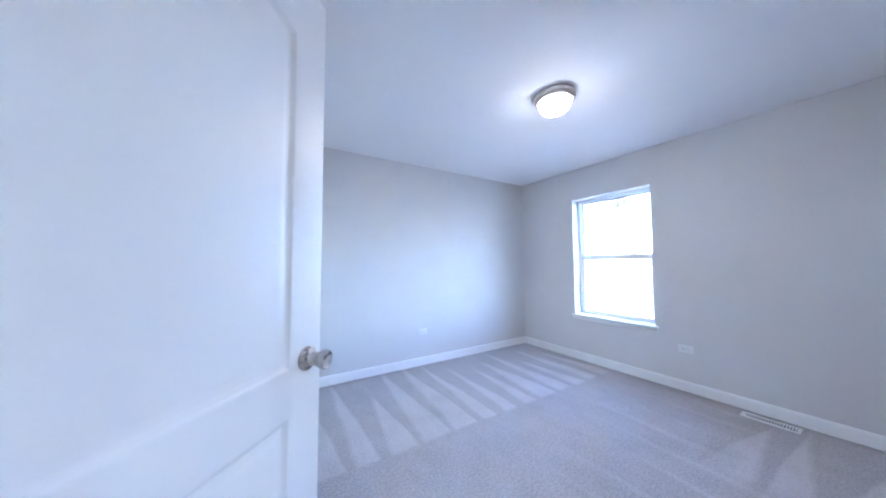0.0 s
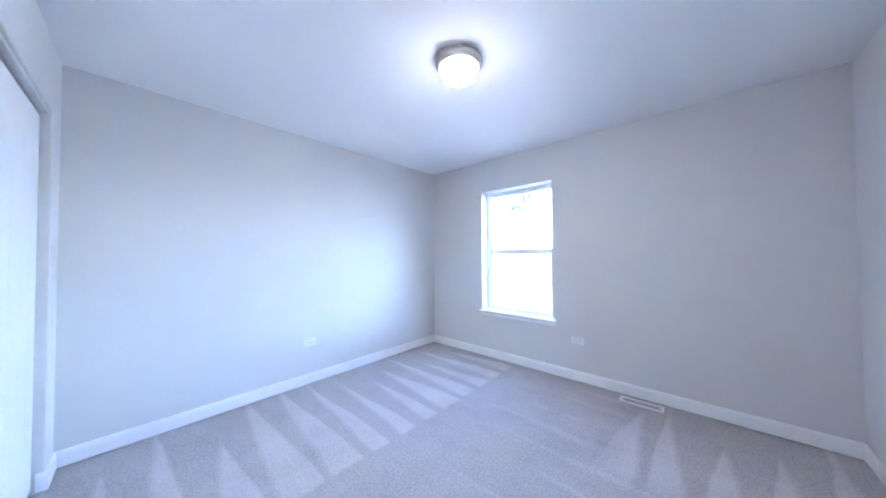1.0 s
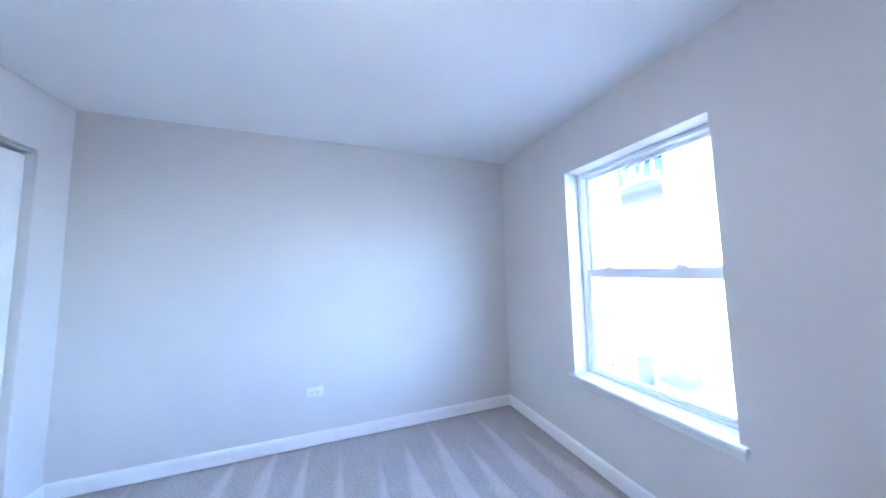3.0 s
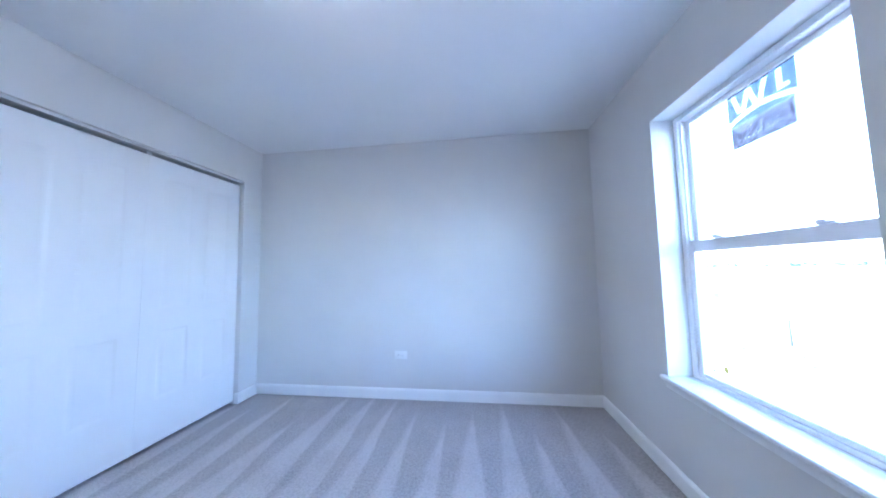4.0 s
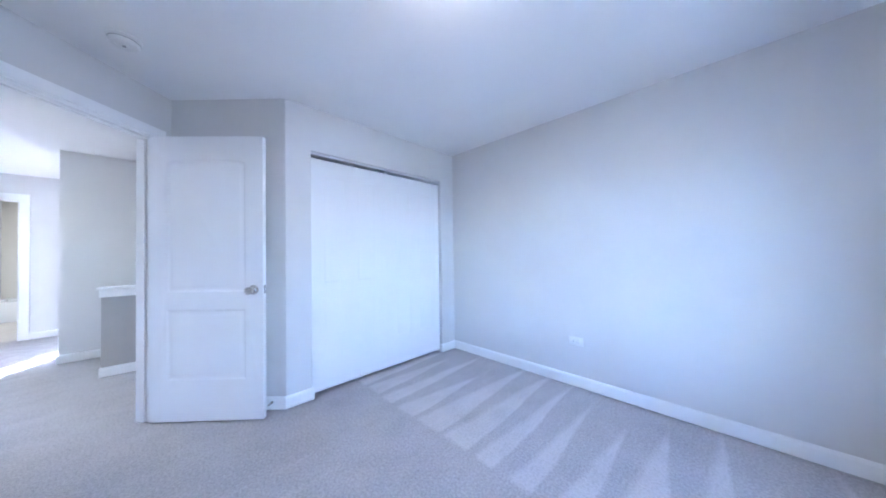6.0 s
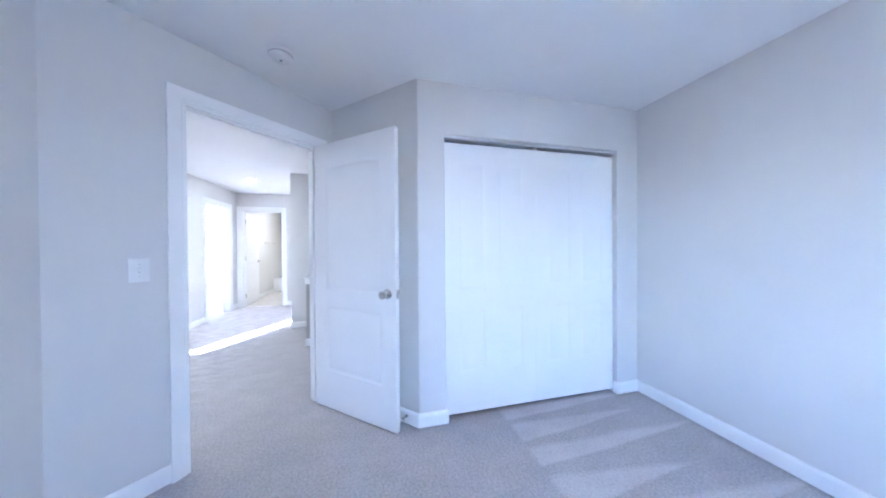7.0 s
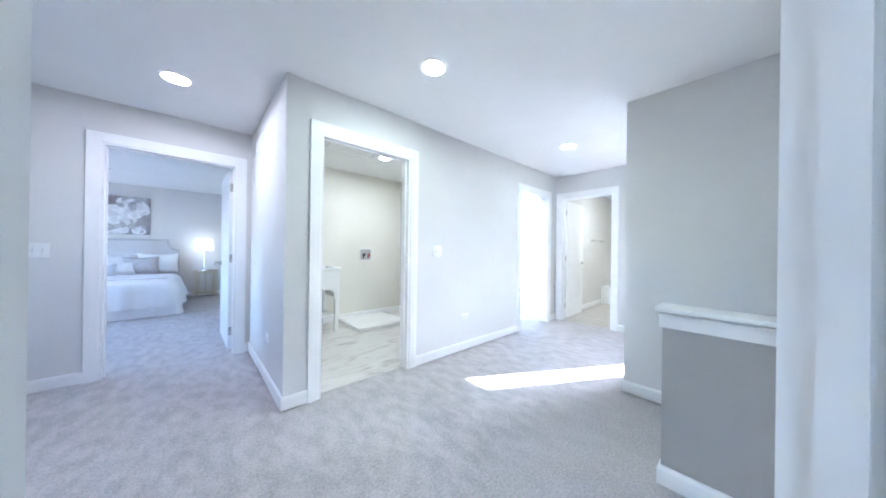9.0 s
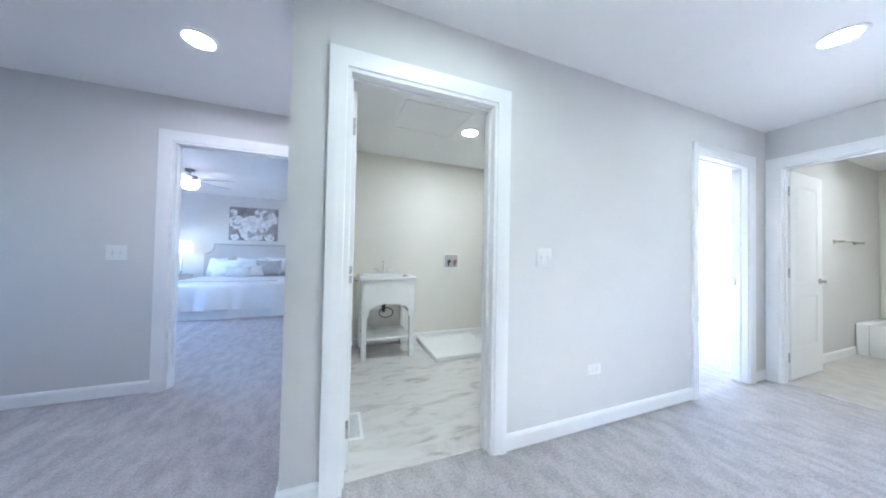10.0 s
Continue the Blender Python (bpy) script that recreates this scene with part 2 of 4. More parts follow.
def wall(name, p0, p1, openings=(), th=TH, z0=0.0, z1=H, e0=0.0, e1=0.0, mat=None, label="", ease=0.0):
    """A wall whose face runs from p0 to p1 with its room on the left. openings: (from, to, sill, head) along the run.
    e0, e1: how much longer the back is at either end."""
    p0, p1 = Vector(p0), Vector(p1)
    d = (p1 - p0)
    L = d.length
    d.normalize()
    back = Vector((d.y, -d.x)) * th
    us = sorted({0.0, L, *(u for o in openings for u in o[:2])})
    zs = sorted({z0, z1, *(z for o in openings for z in o[2:])})
    bm = bm_new()
    cache = {}

    def vert(i, k, side):
        if (i, k, side) not in cache:
            u = us[i]
            if side:
                u += -e0 if i == 0 else e1 if i == len(us) - 1 else 0
            q = p0 + d * u + (back if side else Vector((0, 0)))
            cache[i, k, side] = bm.verts.new((q.x, q.y, zs[k]))
        return cache[i, k, side]

    def solid(i, k):
        if not (0 <= i < len(us) - 1 and 0 <= k < len(zs) - 1):
            return False
        u, z = (us[i] + us[i + 1]) / 2, (zs[k] + zs[k + 1]) / 2
        return not any(a < u < b and c < z < e for a, b, c, e in openings)

    for i in range(len(us) - 1):
        for k in range(len(zs) - 1):
            if not solid(i, k):
                continue
            bm.faces.new((vert(i, k, 0), vert(i + 1, k, 0), vert(i + 1, k + 1, 0), vert(i, k + 1, 0)))
            bm.faces.new((vert(i, k, 1), vert(i, k + 1, 1), vert(i + 1, k + 1, 1), vert(i + 1, k, 1)))
            for (di, dk), a, b in (((-1, 0), (i, k), (i, k + 1)), ((1, 0), (i + 1, k), (i + 1, k + 1)), ((0, -1), (i, k), (i + 1, k)), ((0, 1), (i, k + 1), (i + 1, k + 1))):
                if not solid(i + di, k + dk):
                    bm.faces.new((vert(*a, 0), vert(*b, 0), vert(*b, 1), vert(*a, 1)))
    bmesh.ops.recalc_face_normals(bm, faces=bm.faces[:])
    o = structure(name, bm, mat or PAINT, label or "greige painted drywall wall with white trim", "wall")
    if ease:
        bv = o.modifiers.new("eased_corners", "BEVEL")
        bv.width, bv.segments, bv.limit_method, bv.angle_limit = ease, 3, "ANGLE", radians(30)
    return o


# ---- walls ----
WIN = (1.520, 2.378, 0.545, 2.000)      # bedroom window: y from, to, sill, head
SKEW = 0.016          # the window wall runs this much out of square
wall("wall_east", (3.5 + SKEW * 3.611, -0.411), (3.5 - SKEW * 0.16, 3.36), [(WIN[0] + 0.411, WIN[1] + 0.411, WIN[2], WIN[3])], th=0.205, label="greige painted drywall wall round the bedroom window")
wall("wall_north", (3.5, 3.2), (-0.515, 3.2), th=0.16)
wall("wall_closet", (0.333, 3.2), (0.333, 1.32), [(0.211, 1.688, 0.0, 2.025)], e1=-0.0476, ease=0.006, label="greige drywall wall with the closet opening")
wall("wall_jog", (0.333, 1.32), (-0.29, 0.697), e0=-0.0476, e1=TH)
wall("wall_door", (-0.29, 0.697), (0.703, -0.296), [(0.1245, 0.9545, 0.0, 2.045)], e0=TH, e1=0.0476, label="greige angled drywall wall with the bedroom door")
wall("wall_south", (0.703, -0.296), (3.555, -0.296), e0=0.0476)
wall("wall_closet_back", (-0.40, 0.76), (-0.40, 3.2), th=TH)
wall("wall_hall_south", (-7.4, -1.694), (-0.33, -1.694), [(3.285, 4.065, 0.0, 2.02), (6.005, 6.825, 0.0, 2.02)], e1=-TH, label="greige drywall hall wall with two doorways")
wall("wall_hall_return", (-0.33, -1.694), (-0.33, -3.2), e0=-TH)
wall("wall_master_north", (-0.33, -3.2), (3.8, -3.2), [(0.13, 1.055, 0.0, 2.02)], label="greige drywall wall with the main bedroom doorway")
wall("wall_hall_east", (3.66, -3.2), (3.66, -0.411), [(1.20, 1.62, 1.15, 2.05)], label="greige drywall hall wall with an unseen daylight opening")
wall("wall_hall_west", (-4.413, 1.6), (-4.413, -1.694), [(0.89, 1.21, 0.35, 1.98), (2.448, 3.20, 0.0, 2.02)], label="greige drywall hall end wall with the bathroom doorway")
wall("wall_stair", (-2.494, 2.2), (-2.494, -0.187), label="greige drywall wall beside the stairwell")
wall("wall_loft_north", (-2.609, 1.6), (-4.413, 1.6))
wall("wall_hall_north", (-0.515, 2.2), (-2.494, 2.2))
wall("wall_laundry_south", (-2.7, -3.85), (-0.33, -3.85), mat=CREAM, label="warm white laundry wall")
wall("wall_laundry_east", (-0.445, -3.85), (-0.445, -3.2), mat=CREAM, label="warm white laundry wall")
wall("wall_side_room_east", (-2.815, -4.8), (-2.815, -1.809), label="painted drywall wall between laundry and side room")
wall("wall_side_room_south", (-7.3, -4.8), (-2.7, -4.8))
wall("wall_side_room_west", (-7.3, -1.809), (-7.3, -4.8), [(0.55, 2.55, 0.45, 2.2)], label="painted drywall wall with a bright window")
wall("wall_bath_west", (-7.4, 0.1), (-7.4, -1.694), mat=CREAM, label="cream bathroom wall")
wall("wall_bath_north", (-4.528, 0.1), (-7.4, 0.1), mat=CREAM, label="cream bathroom wall")
wall("wall_master_west", (-1.0, -3.965), (-1.0, -8.0))
wall("wall_master_south", (-1.0, -8.0), (3.8, -8.0), label="greige drywall wall behind the bed")
wall("wall_master_east", (3.8, -8.0), (3.8, -3.2), [(1.45, 3.15, 0.8, 2.0)], label="greige drywall wall with an added daylight opening")



def slab(name, z0, z1, mat, label, category):
    """A horizontal slab with the outline of the storey."""
    outline = [(-7.515, -8.115), (3.915, -8.115), (3.915, -3.2), (3.78, -3.2), (3.78, 3.36), (-4.528, 3.36), (-4.528, 0.215), (-7.515, 0.215)]
    bm = bm_new()
    f = bm.faces.new([bm.verts.new((x, y, z0)) for x, y in outline])
    top = bmesh.ops.extrude_face_region(bm, geom=[f])
    for v in top["geom"]:
        if isinstance(v, bmesh.types.BMVert):
            v.co.z = z1
    bmesh.ops.recalc_face_normals(bm, faces=bm.faces[:])
    return structure(name, bm, mat, label, category)


slab("floor", -0.3, 0.0, CARPET, "grey cut-pile carpet with vacuum strokes", "carpet")
slab("ceiling", H, H + 0.14, CEIL, "flat white painted drywall ceiling", "ceiling")

# ---- trim, doors and window ----
BASE = [(0, 0.008), (0.014, 0.008), (0.014, 0.083), (0.009, 0.096), (0.003, 0.101), (0, 0.101)]


def baseboard(path):
    b = structure("baseboard", sweep(bm_new(), path, BASE), TRIM, "white painted baseboard along the wall", "baseboard")
    return b


def plane(p0, p1, z=0.0):
    """Local x along a wall from p0 to p1, y up, z out of the face on the left."""
    d = (Vector(p1) - Vector(p0)).normalized()
    return Matrix(((d.x, 0, -d.y, p0[0]), (d.y, 0, d.x, p0[1]), (0, 1, 0, z), (0, 0, 0, 1)))


def casing_profile(w):
    return [(0.005, 0.0025), (0.005, 0.009), (0.010, 0.012), (w * 0.35, 0.011), (w * 0.55, 0.016), (w * 0.75, 0.018), (w, 0.018), (w, 0), (0.013, 0), (0.013, 0.0025)]


def doorway(name, p0, p1, u0, u1, h, w=CASE, w_back=CASE, label=""):
    """The white casings, jamb and stop of an opening from u0 to u1 along the wall."""
    m = plane(p0, p1)
    e = thing(name, Matrix(), label or "white painted door frame with moulded casing", "door frame", "", "structure")
    path = [(u0, 0), (u0, h), (u1, h), (u1, 0)]
    bm = sweep(bm_new(), path, casing_profile(w), m)
    part("casing", bm, TRIM, e)
    mb = m @ Matrix(((1, 0, 0, 0), (0, 1, 0, 0), (0, 0, -1, -TH), (0, 0, 0, 1)))
    part("casing", sweep(bm_new(), path, casing_profile(w_back), mb), TRIM, e)
    jt = 0.014
    prof = [(0.012, 0.002), (-jt, 0.002), (-jt, -TH - 0.002), (0.012, -TH - 0.002), (0.012, -TH - 0.0005), (0, -TH - 0.0005), (0, 0.0005), (0.012, 0.0005)]
    part("jamb", sweep(bm_new(), path, prof, m), TRIM, e)
    part("door_stop_strip", sweep(bm_new(), path, [(-jt, -0.045), (-jt - 0.011, -0.047), (-jt - 0.011, -0.078), (-jt, -0.08)], m), TRIM, e)
    return e


def offset_loop(loop, d):
    pts = [Vector(p) for p in loop]
    out = []
    for i, p in enumerate(pts):
        a, b = (p - pts[i - 1]).normalized(), (pts[(i + 1) % len(pts)] - p).normalized()
        n0, n1 = Vector((-a.y, a.x)), Vector((-b.y, b.x))
        k = (n0 + n1) / (1 + n0.dot(n1))
        out.append(p + k * d)
    return out


def panel_loop(x0, x1, z0, z1, arch=0.0):
    if not arch:
        return [(x0, z0), (x1, z0), (x1, z1), (x0, z1)]
    top = [(x1 + (x0 - x1) * i / 12, z1 + arch * math.sin(math.pi * i / 12) ** 0.45) for i in range(13)]
    return [(x0, z0), (x1, z0)] + top


def door_leaf(bm, w, h, t, panels, relief=1.0):
    """A moulded door leaf from x 0 to w, y -t/2 to t/2, z 0 to h."""
    for s in (1, -1):
        y = s * t / 2
        def v(p, dy=0.0):
            return bm.verts.new((p[0], y - s * dy, p[1]))
        outer = [v(p) for p in ((0, 0), (w, 0), (w, h), (0, h))]
        edges = [bm.edges.new((outer[i], outer[(i + 1) % 4])) for i in range(4)]
        for loop in panels:
            ring = [v(p) for p in loop]
            edges += [bm.edges.new((ring[i], ring[(i + 1) % len(ring)])) for i in range(len(ring))]
            for off, deep in ((0.006, 0.003), (0.014, 0.009), (0.022, 0.010), (0.040, 0.004), (0.048, 0.003)):
                nxt = [v(p, deep * relief) for p in offset_loop(loop, off)]
                for i in range(len(ring)):
                    j = (i + 1) % len(ring)
                    bm.faces.new((ring[i], ring[j], nxt[j], nxt[i]))
                ring = nxt
            bm.faces.new(ring)
        bmesh.ops.triangle_fill(bm, use_beauty=True, use_dissolve=False, edges=edges)
    for a, b in (((0, 0), (w, 0)), ((w, 0), (w, h)), ((w, h), (0, h)), ((0, h), (0, 0))):
        bm.faces.new([bm.verts.new((p[0], y, p[1])) for p, y in ((a, t / 2), (b, t / 2), (b, -t / 2), (a, -t / 2))])
    bmesh.ops.remove_doubles(bm, verts=bm.verts[:], dist=1e-5)
    bmesh.ops.recalc_face_normals(bm, faces=bm.faces[:])
    return bm


def knob_mesh(side):
    m = Matrix.Rotation(radians(-90 * side), 4, "X")
    prof = [(0.0, 0.0), (0.033, 0.0), (0.034, 0.005), (0.032, 0.011), (0.026, 0.016), (0.0205, 0.021), (0.0185, 0.032), (0.0205, 0.043), (0.0255, 0.054), (0.0272, 0.061), (0.0258, 0.067), (0.022, 0.069), (0.0195, 0.066), (0.0, 0.064)]
    return lathe(bm_new(), prof, 36, m)


def door(m, w=0.793, h=2.02, lever=False, label="", hinge_side=1, arch=0.026, lift=0.012):
    """A two-panel leaf hinged at its local origin and reaching along local x."""
    e = thing("door", m, label or "white moulded two-panel door standing open", "door")
    k = w / 0.793
    panels = [panel_loop(0.120 * k, w - 0.122 * k, 0.285, 0.785), panel_loop(0.120 * k, w - 0.122 * k, 0.905, 1.835, arch)]
    bm = door_leaf(bm_new(), w, h, 0.035, panels)
    bm.transform(Matrix.Translation((0, 0, lift)))
    leaf = part("leaf", bm, DOOR, e)
    leaf.modifiers.new("eased_edge", "BEVEL").width = 0.0015
    leaf.modifiers["eased_edge"].limit_method, leaf.modifiers["eased_edge"].angle_limit = "ANGLE", radians(60)
    for s in (1, -1):
        if lever:
            bm = lathe(bm_new(), [(0, 0), (0.031, 0), (0.031, 0.008), (0.013, 0.012), (0.011, 0.045), (0, 0.047)], 28, Matrix.Rotation(radians(-90 * s), 4, "X"))
            tube(bm, [(0, s * 0.043, 0), (-0.03, s * 0.046, 0.002), (-0.07, s * 0.047, 0.004), (-0.11, s * 0.045, 0.0)], 0.008)
            bm.transform(Matrix.Translation((w - 0.07, s * 0.0175, 0.93)))
            part("door_lever", bm, NICKEL, e, "satin nickel door lever")
        else:
            bm = knob_mesh(s)
            bm.transform(Matrix.Translation((w - 0.064, s * 0.0175, 0.93)))
            part("door_knob", bm, NICKEL, e, "satin nickel door knob")
    bm = box(bm_new(), w - 0.0005, -0.0125, 0.90, w + 0.0018, 0.0125, 0.96, 0.0006, 1)
    box(bm, w, -0.006, 0.921, w + 0.009, 0.006, 0.939, 0.002, 1)
    part("latch", bm, CHROME, e, "bright latch plate")
    for z in (0.22, 1.02, 1.80):
        bm = lathe(bm_new(), [(0, -0.052), (0.0055, -0.05), (0.0055, 0.05), (0, 0.052)], 12, Matrix.Translation((-0.006, hinge_side * 0.020, z)))
        box(bm, -0.0045, min(hinge_side * 0.018, -hinge_side * 0.012), z - 0.045, 0.0012, max(hinge_side * 0.018, -hinge_side * 0.012), z + 0.045)
        part("hinge", bm, NICKEL, e, "satin nickel hinge")
    return e


baseboard([(0.703 - 0.382 * 0.7071, -0.296 + 0.382 * 0.7071), (0.703, -0.296), (3.5 + SKEW * 3.496, -0.296), (3.5, 3.2), (0.333, 3.2), (0.333, 2.989), (0.305, 2.989)])
baseboard([(0.30, 1.512), (0.333, 1.512), (0.333, 1.32), (-0.29, 0.697), (-0.29 + 0.056 * 0.7071, 0.697 - 0.056 * 0.7071)])
baseboard([(-3.25, -1.694), (-1.48, -1.694)])
baseboard([(-4.413, -1.694), (-4.20, -1.694)])
baseboard([(-0.489, -1.694), (-0.33, -1.694), (-0.33, -3.2), (-0.286, -3.2)])
baseboard([(0.811, -3.2), (3.66, -3.2), (3.66, -0.411), (0.655, -0.411)])
baseboard([(-4.413, 1.6), (-4.413, -0.763)])
baseboard([(-2.494, 2.2), (-2.494, -0.187), (-2.609, -0.187), (-2.609, 1.6)])
baseboard([(-1.585, 2.2), (-1.585, 0.212), (-1.70, 0.212), (-1.70, 2.2)])
baseboard([(-1.0, -3.965), (-1.0, -8.0), (3.8, -8.0), (3.8, -3.315)])
baseboard([(-7.3, -1.809), (-7.3, -4.8), (-2.815, -4.8)])
baseboard([(-2.7, -1.809), (-2.7, -3.85), (-0.445, -3.85), (-0.445, -1.809)])
baseboard([(-6.55, -1.694), (-4.528, -1.694)])

door_1 = doorway("door_1", (-0.29, 0.697), (0.703, -0.296), 0.1245, 0.9545, 2.045, 0.067, 0.067)
sp = box(bm_new(), 0.9545 - 0.0160, 0.90, -0.048, 0.9545 - 0.0138, 0.962, -0.012, 0.0008, 1)
sp.transform(plane((-0.29, 0.697), (0.703, -0.296)))
part("strike_plate", sp, NICKEL, door_1, "satin nickel strike plate")
sp = box(bm_new(), 0.9545 - 0.0166, 0.918, -0.036, 0.9545 - 0.0159, 0.944, -0.022)
sp.transform(plane((-0.29, 0.697), (0.703, -0.296)))
part("strike_hole", sp, DARK, door_1)
door_2 = doorway("door_2", (-7.4, -1.694), (-0.33, -1.694), 6.005, 6.825, 2.02)
sp = box(bm_new(), 6.005 + 0.0138, 0.90, -0.080, 6.005 + 0.0165, 0.962, -0.045, 0.0008, 1)
sp.transform(plane((-7.4, -1.694), (-0.33, -1.694)))
part("strike_plate", sp, NICKEL, door_2, "satin nickel strike plate")
door_3 = doorway("door_3", (-7.4, -1.694), (-0.33, -1.694), 3.285, 4.065, 2.02)
sp = box(bm_new(), 3.285 + 0.0138, 0.90, -0.105, 3.285 + 0.0165, 0.962, -0.07, 0.0008, 1)
sp.transform(plane((-7.4, -1.694), (-0.33, -1.694)))
part("strike_plate", sp, NICKEL, door_3, "satin nickel strike plate")
doorway("door_4", (-4.413, 1.6), (-4.413, -1.694), 2.448, 3.20, 2.02)
doorway("door_5", (-0.33, -3.2), (3.8, -3.2), 0.13, 1.055, 2.02, w_back=0.07)

door(Matrix.Translation((-0.175, 0.593, 0)) @ Matrix.Rotation(radians(47.4), 4, "Z"), h=2.02, label="white moulded two-panel bedroom door standing open on the carpet", hinge_side=1)
door(Matrix.Translation((-0.606, -1.835, 0.004)) @ Matrix.Rotation(radians(-91), 4, "Z"), 0.78, 1.985, label="white laundry door standing open, its edge and hinges showing", hinge_side=1, lift=0.008)
door(Matrix.Translation((-4.560, -1.595, 0.004)) @ Matrix.Rotation(radians(181), 4, "Z"), 0.72, 1.985, True, "white two-panel bathroom door standing open, with a lever", hinge_side=1, lift=0.010)
door(Matrix.Translation((-0.166, -3.345, 0)) @ Matrix.Rotation(radians(-89.3), 4, "Z"), 0.88, 1.99, label="white main bedroom door standing open, with nickel hinges", hinge_side=-1)

# ---- bedroom window ----
OUT_OF_SQUARE = Matrix.Translation((3.5, 3.2, 0)) @ Matrix.Rotation(math.atan(SKEW), 4, "Z") @ Matrix.Translation((-3.5, -3.2, 0))
win = thing("window_1", OUT_OF_SQUARE, "white vinyl single-hung window with a deep drywall return", "window", "", "structure")
Y0, Y1, Z0, Z1 = WIN[0], WIN[1], 0.562, WIN[3]
ZM = 1.277


def yz_frame(y0, y1, z0, z1, wide, x0, x1, bottom=None, top=None):
    """A rectangular frame in a wall that faces x."""
    bm = bm_new()
    b, t = bottom or wide, top or wide
    for a in ((y0, z0, y0 + wide, z1), (y1 - wide, z0, y1, z1), (y0 + wide, z0, y1 - wide, z0 + b), (y0 + wide, z1 - t, y1 - wide, z1)):
        box(bm, x0, a[0], a[1], x1, a[2], a[3], 0.003, 1)
    return bm


part("window_frame", yz_frame(Y0, Y1, Z0, Z1, 0.030, 3.622, 3.703, 0.018, 0.028), VINYL, win)
for y in (Y0 + 0.030, Y1 - 0.040):
    part("jamb_track", box(bm_new(), 3.634, y, ZM + 0.020, 3.648, y + 0.010, Z1 - 0.018, 0.002, 1), VINYL, win)
up = part("upper_sash", yz_frame(Y0 + 0.031, Y1 - 0.031, ZM - 0.020, Z1 - 0.029, 0.030, 3.664, 3.690, 0.030, 0.026), VINYL, win)
part("pane", box(bm_new(), 3.675, Y0 + 0.056, ZM + 0.006, 3.679, Y1 - 0.056, Z1 - 0.032), GLASS, up)
low = part("lower_sash", yz_frame(Y0 + 0.031, Y1 - 0.031, Z0 + 0.019, ZM + 0.018, 0.031, 3.632, 3.660, 0.022, 0.062), VINYL, win)
part("pane", box(bm_new(), 3.645, Y0 + 0.057, Z0 + 0.036, 3.649, Y1 - 0.057, ZM - 0.034), GLASS, low)
for o in [c for c in up.children] + [c for c in low.children]:
    o.visible_shadow = False
for y in (Y0 + 0.22, Y1 - 0.22):
    bm = box(bm_new(), 3.620, y - 0.028, ZM + 0.018, 3.644, y + 0.028, ZM + 0.028, 0.003, 1)
    box(bm, 3.614, y - 0.006, ZM + 0.026, 3.636, y + 0.022, ZM + 0.036, 0.003, 1)
    part("sash_lock", bm, VINYL, win)
sill = sweep(bm_new(), [(1.490, 0), (2.404, 0)], [(0, 0.5395), (0.026, 0.5395), (0.031, 0.545), (0.031, 0.556), (0.026, 0.562), (0, 0.562)], Matrix(((0, -1, 0, 3.5), (1, 0, 0, 0), (0, 0, 1, 0), (0, 0, 0, 1))))
box(sill, 3.5005, Y0 + 0.001, 0.546, 3.630, Y1 - 0.001, 0.562)
part("window_sill", sill, TRIM, win, "white painted window sill")
part("sill_moulding", sweep(bm_new(), [(1.502, 0), (2.390, 0)], [(0, 0.500), (0.008, 0.500), (0.011, 0.515), (0.020, 0.532), (0.024, 0.539), (0, 0.539)], Matrix(((0, -1, 0, 3.5), (1, 0, 0, 0), (0, 0, 1, 0), (0, 0, 0, 1)))), TRIM, win)



def film(name, color):
    """Thin plastic film: the daylight behind it shines through."""
    m = bpy.data.materials.new(name)
    m.use_nodes = True
    n, l = m.node_tree.nodes, m.node_tree.links
    t, mx = n.new("ShaderNodeBsdfTransparent"), n.new("ShaderNodeMixShader")
    t.inputs["Color"].default_value = (*color, 1)
    b = n["Principled BSDF"]
    b.inputs["Base Color"].default_value, b.inputs["Roughness"].default_value = (*color, 1), 0.4
    mx.inputs["Fac"].default_value = 0.12
    l.new(t.outputs[0], mx.inputs[1])
    l.new(b.outputs[0], mx.inputs[2])
    l.new(mx.outputs[0], n["Material Output"].inputs["Surface"])
    return m


BLUE = film("printed_blue_film", (0.115, 0.098, 0.105))
FILM = film("clear_white_film", (0.8, 0.85, 0.86))
GREYINK = film("grey_ink_film", (0.62, 0.56, 0.60))
GREYPRINT = film("grey_print_film", (0.40, 0.33, 0.305))
sticker = thing("window_sticker", OUT_OF_SQUARE, "square blue and white maker's film stuck inside the upper pane", "sticker")
SY0, SY1, SZ0, SZ1 = 1.815, 2.096, 1.672, 1.944
part("film", box(bm_new(), 3.6720, SY0, SZ0, 3.6730, SY1, SZ1), FILM, sticker)


def clear_mark(y, z):
    """Whether a spot of the blue field is left clear: slanting bars, an upright with a foot and a low arch."""
    arch = 1.806 + 0.030 * math.sin(math.pi * min(max((y - SY0) / 0.281, 0), 1))
    if z < arch + 0.012:
        return z > arch - 0.008
    bars = ((1.872, 0.0), (1.942, -0.30), (1.978, 0.30), (2.014, -0.30), (2.050, 0.30))
    if 1.838 < y < 1.872 and 1.848 < z < 1.862:
        return True
    return any(abs(y - (c + lean * (z - 1.88))) < 0.0105 and 1.848 < z < 1.932 for c, lean in bars)


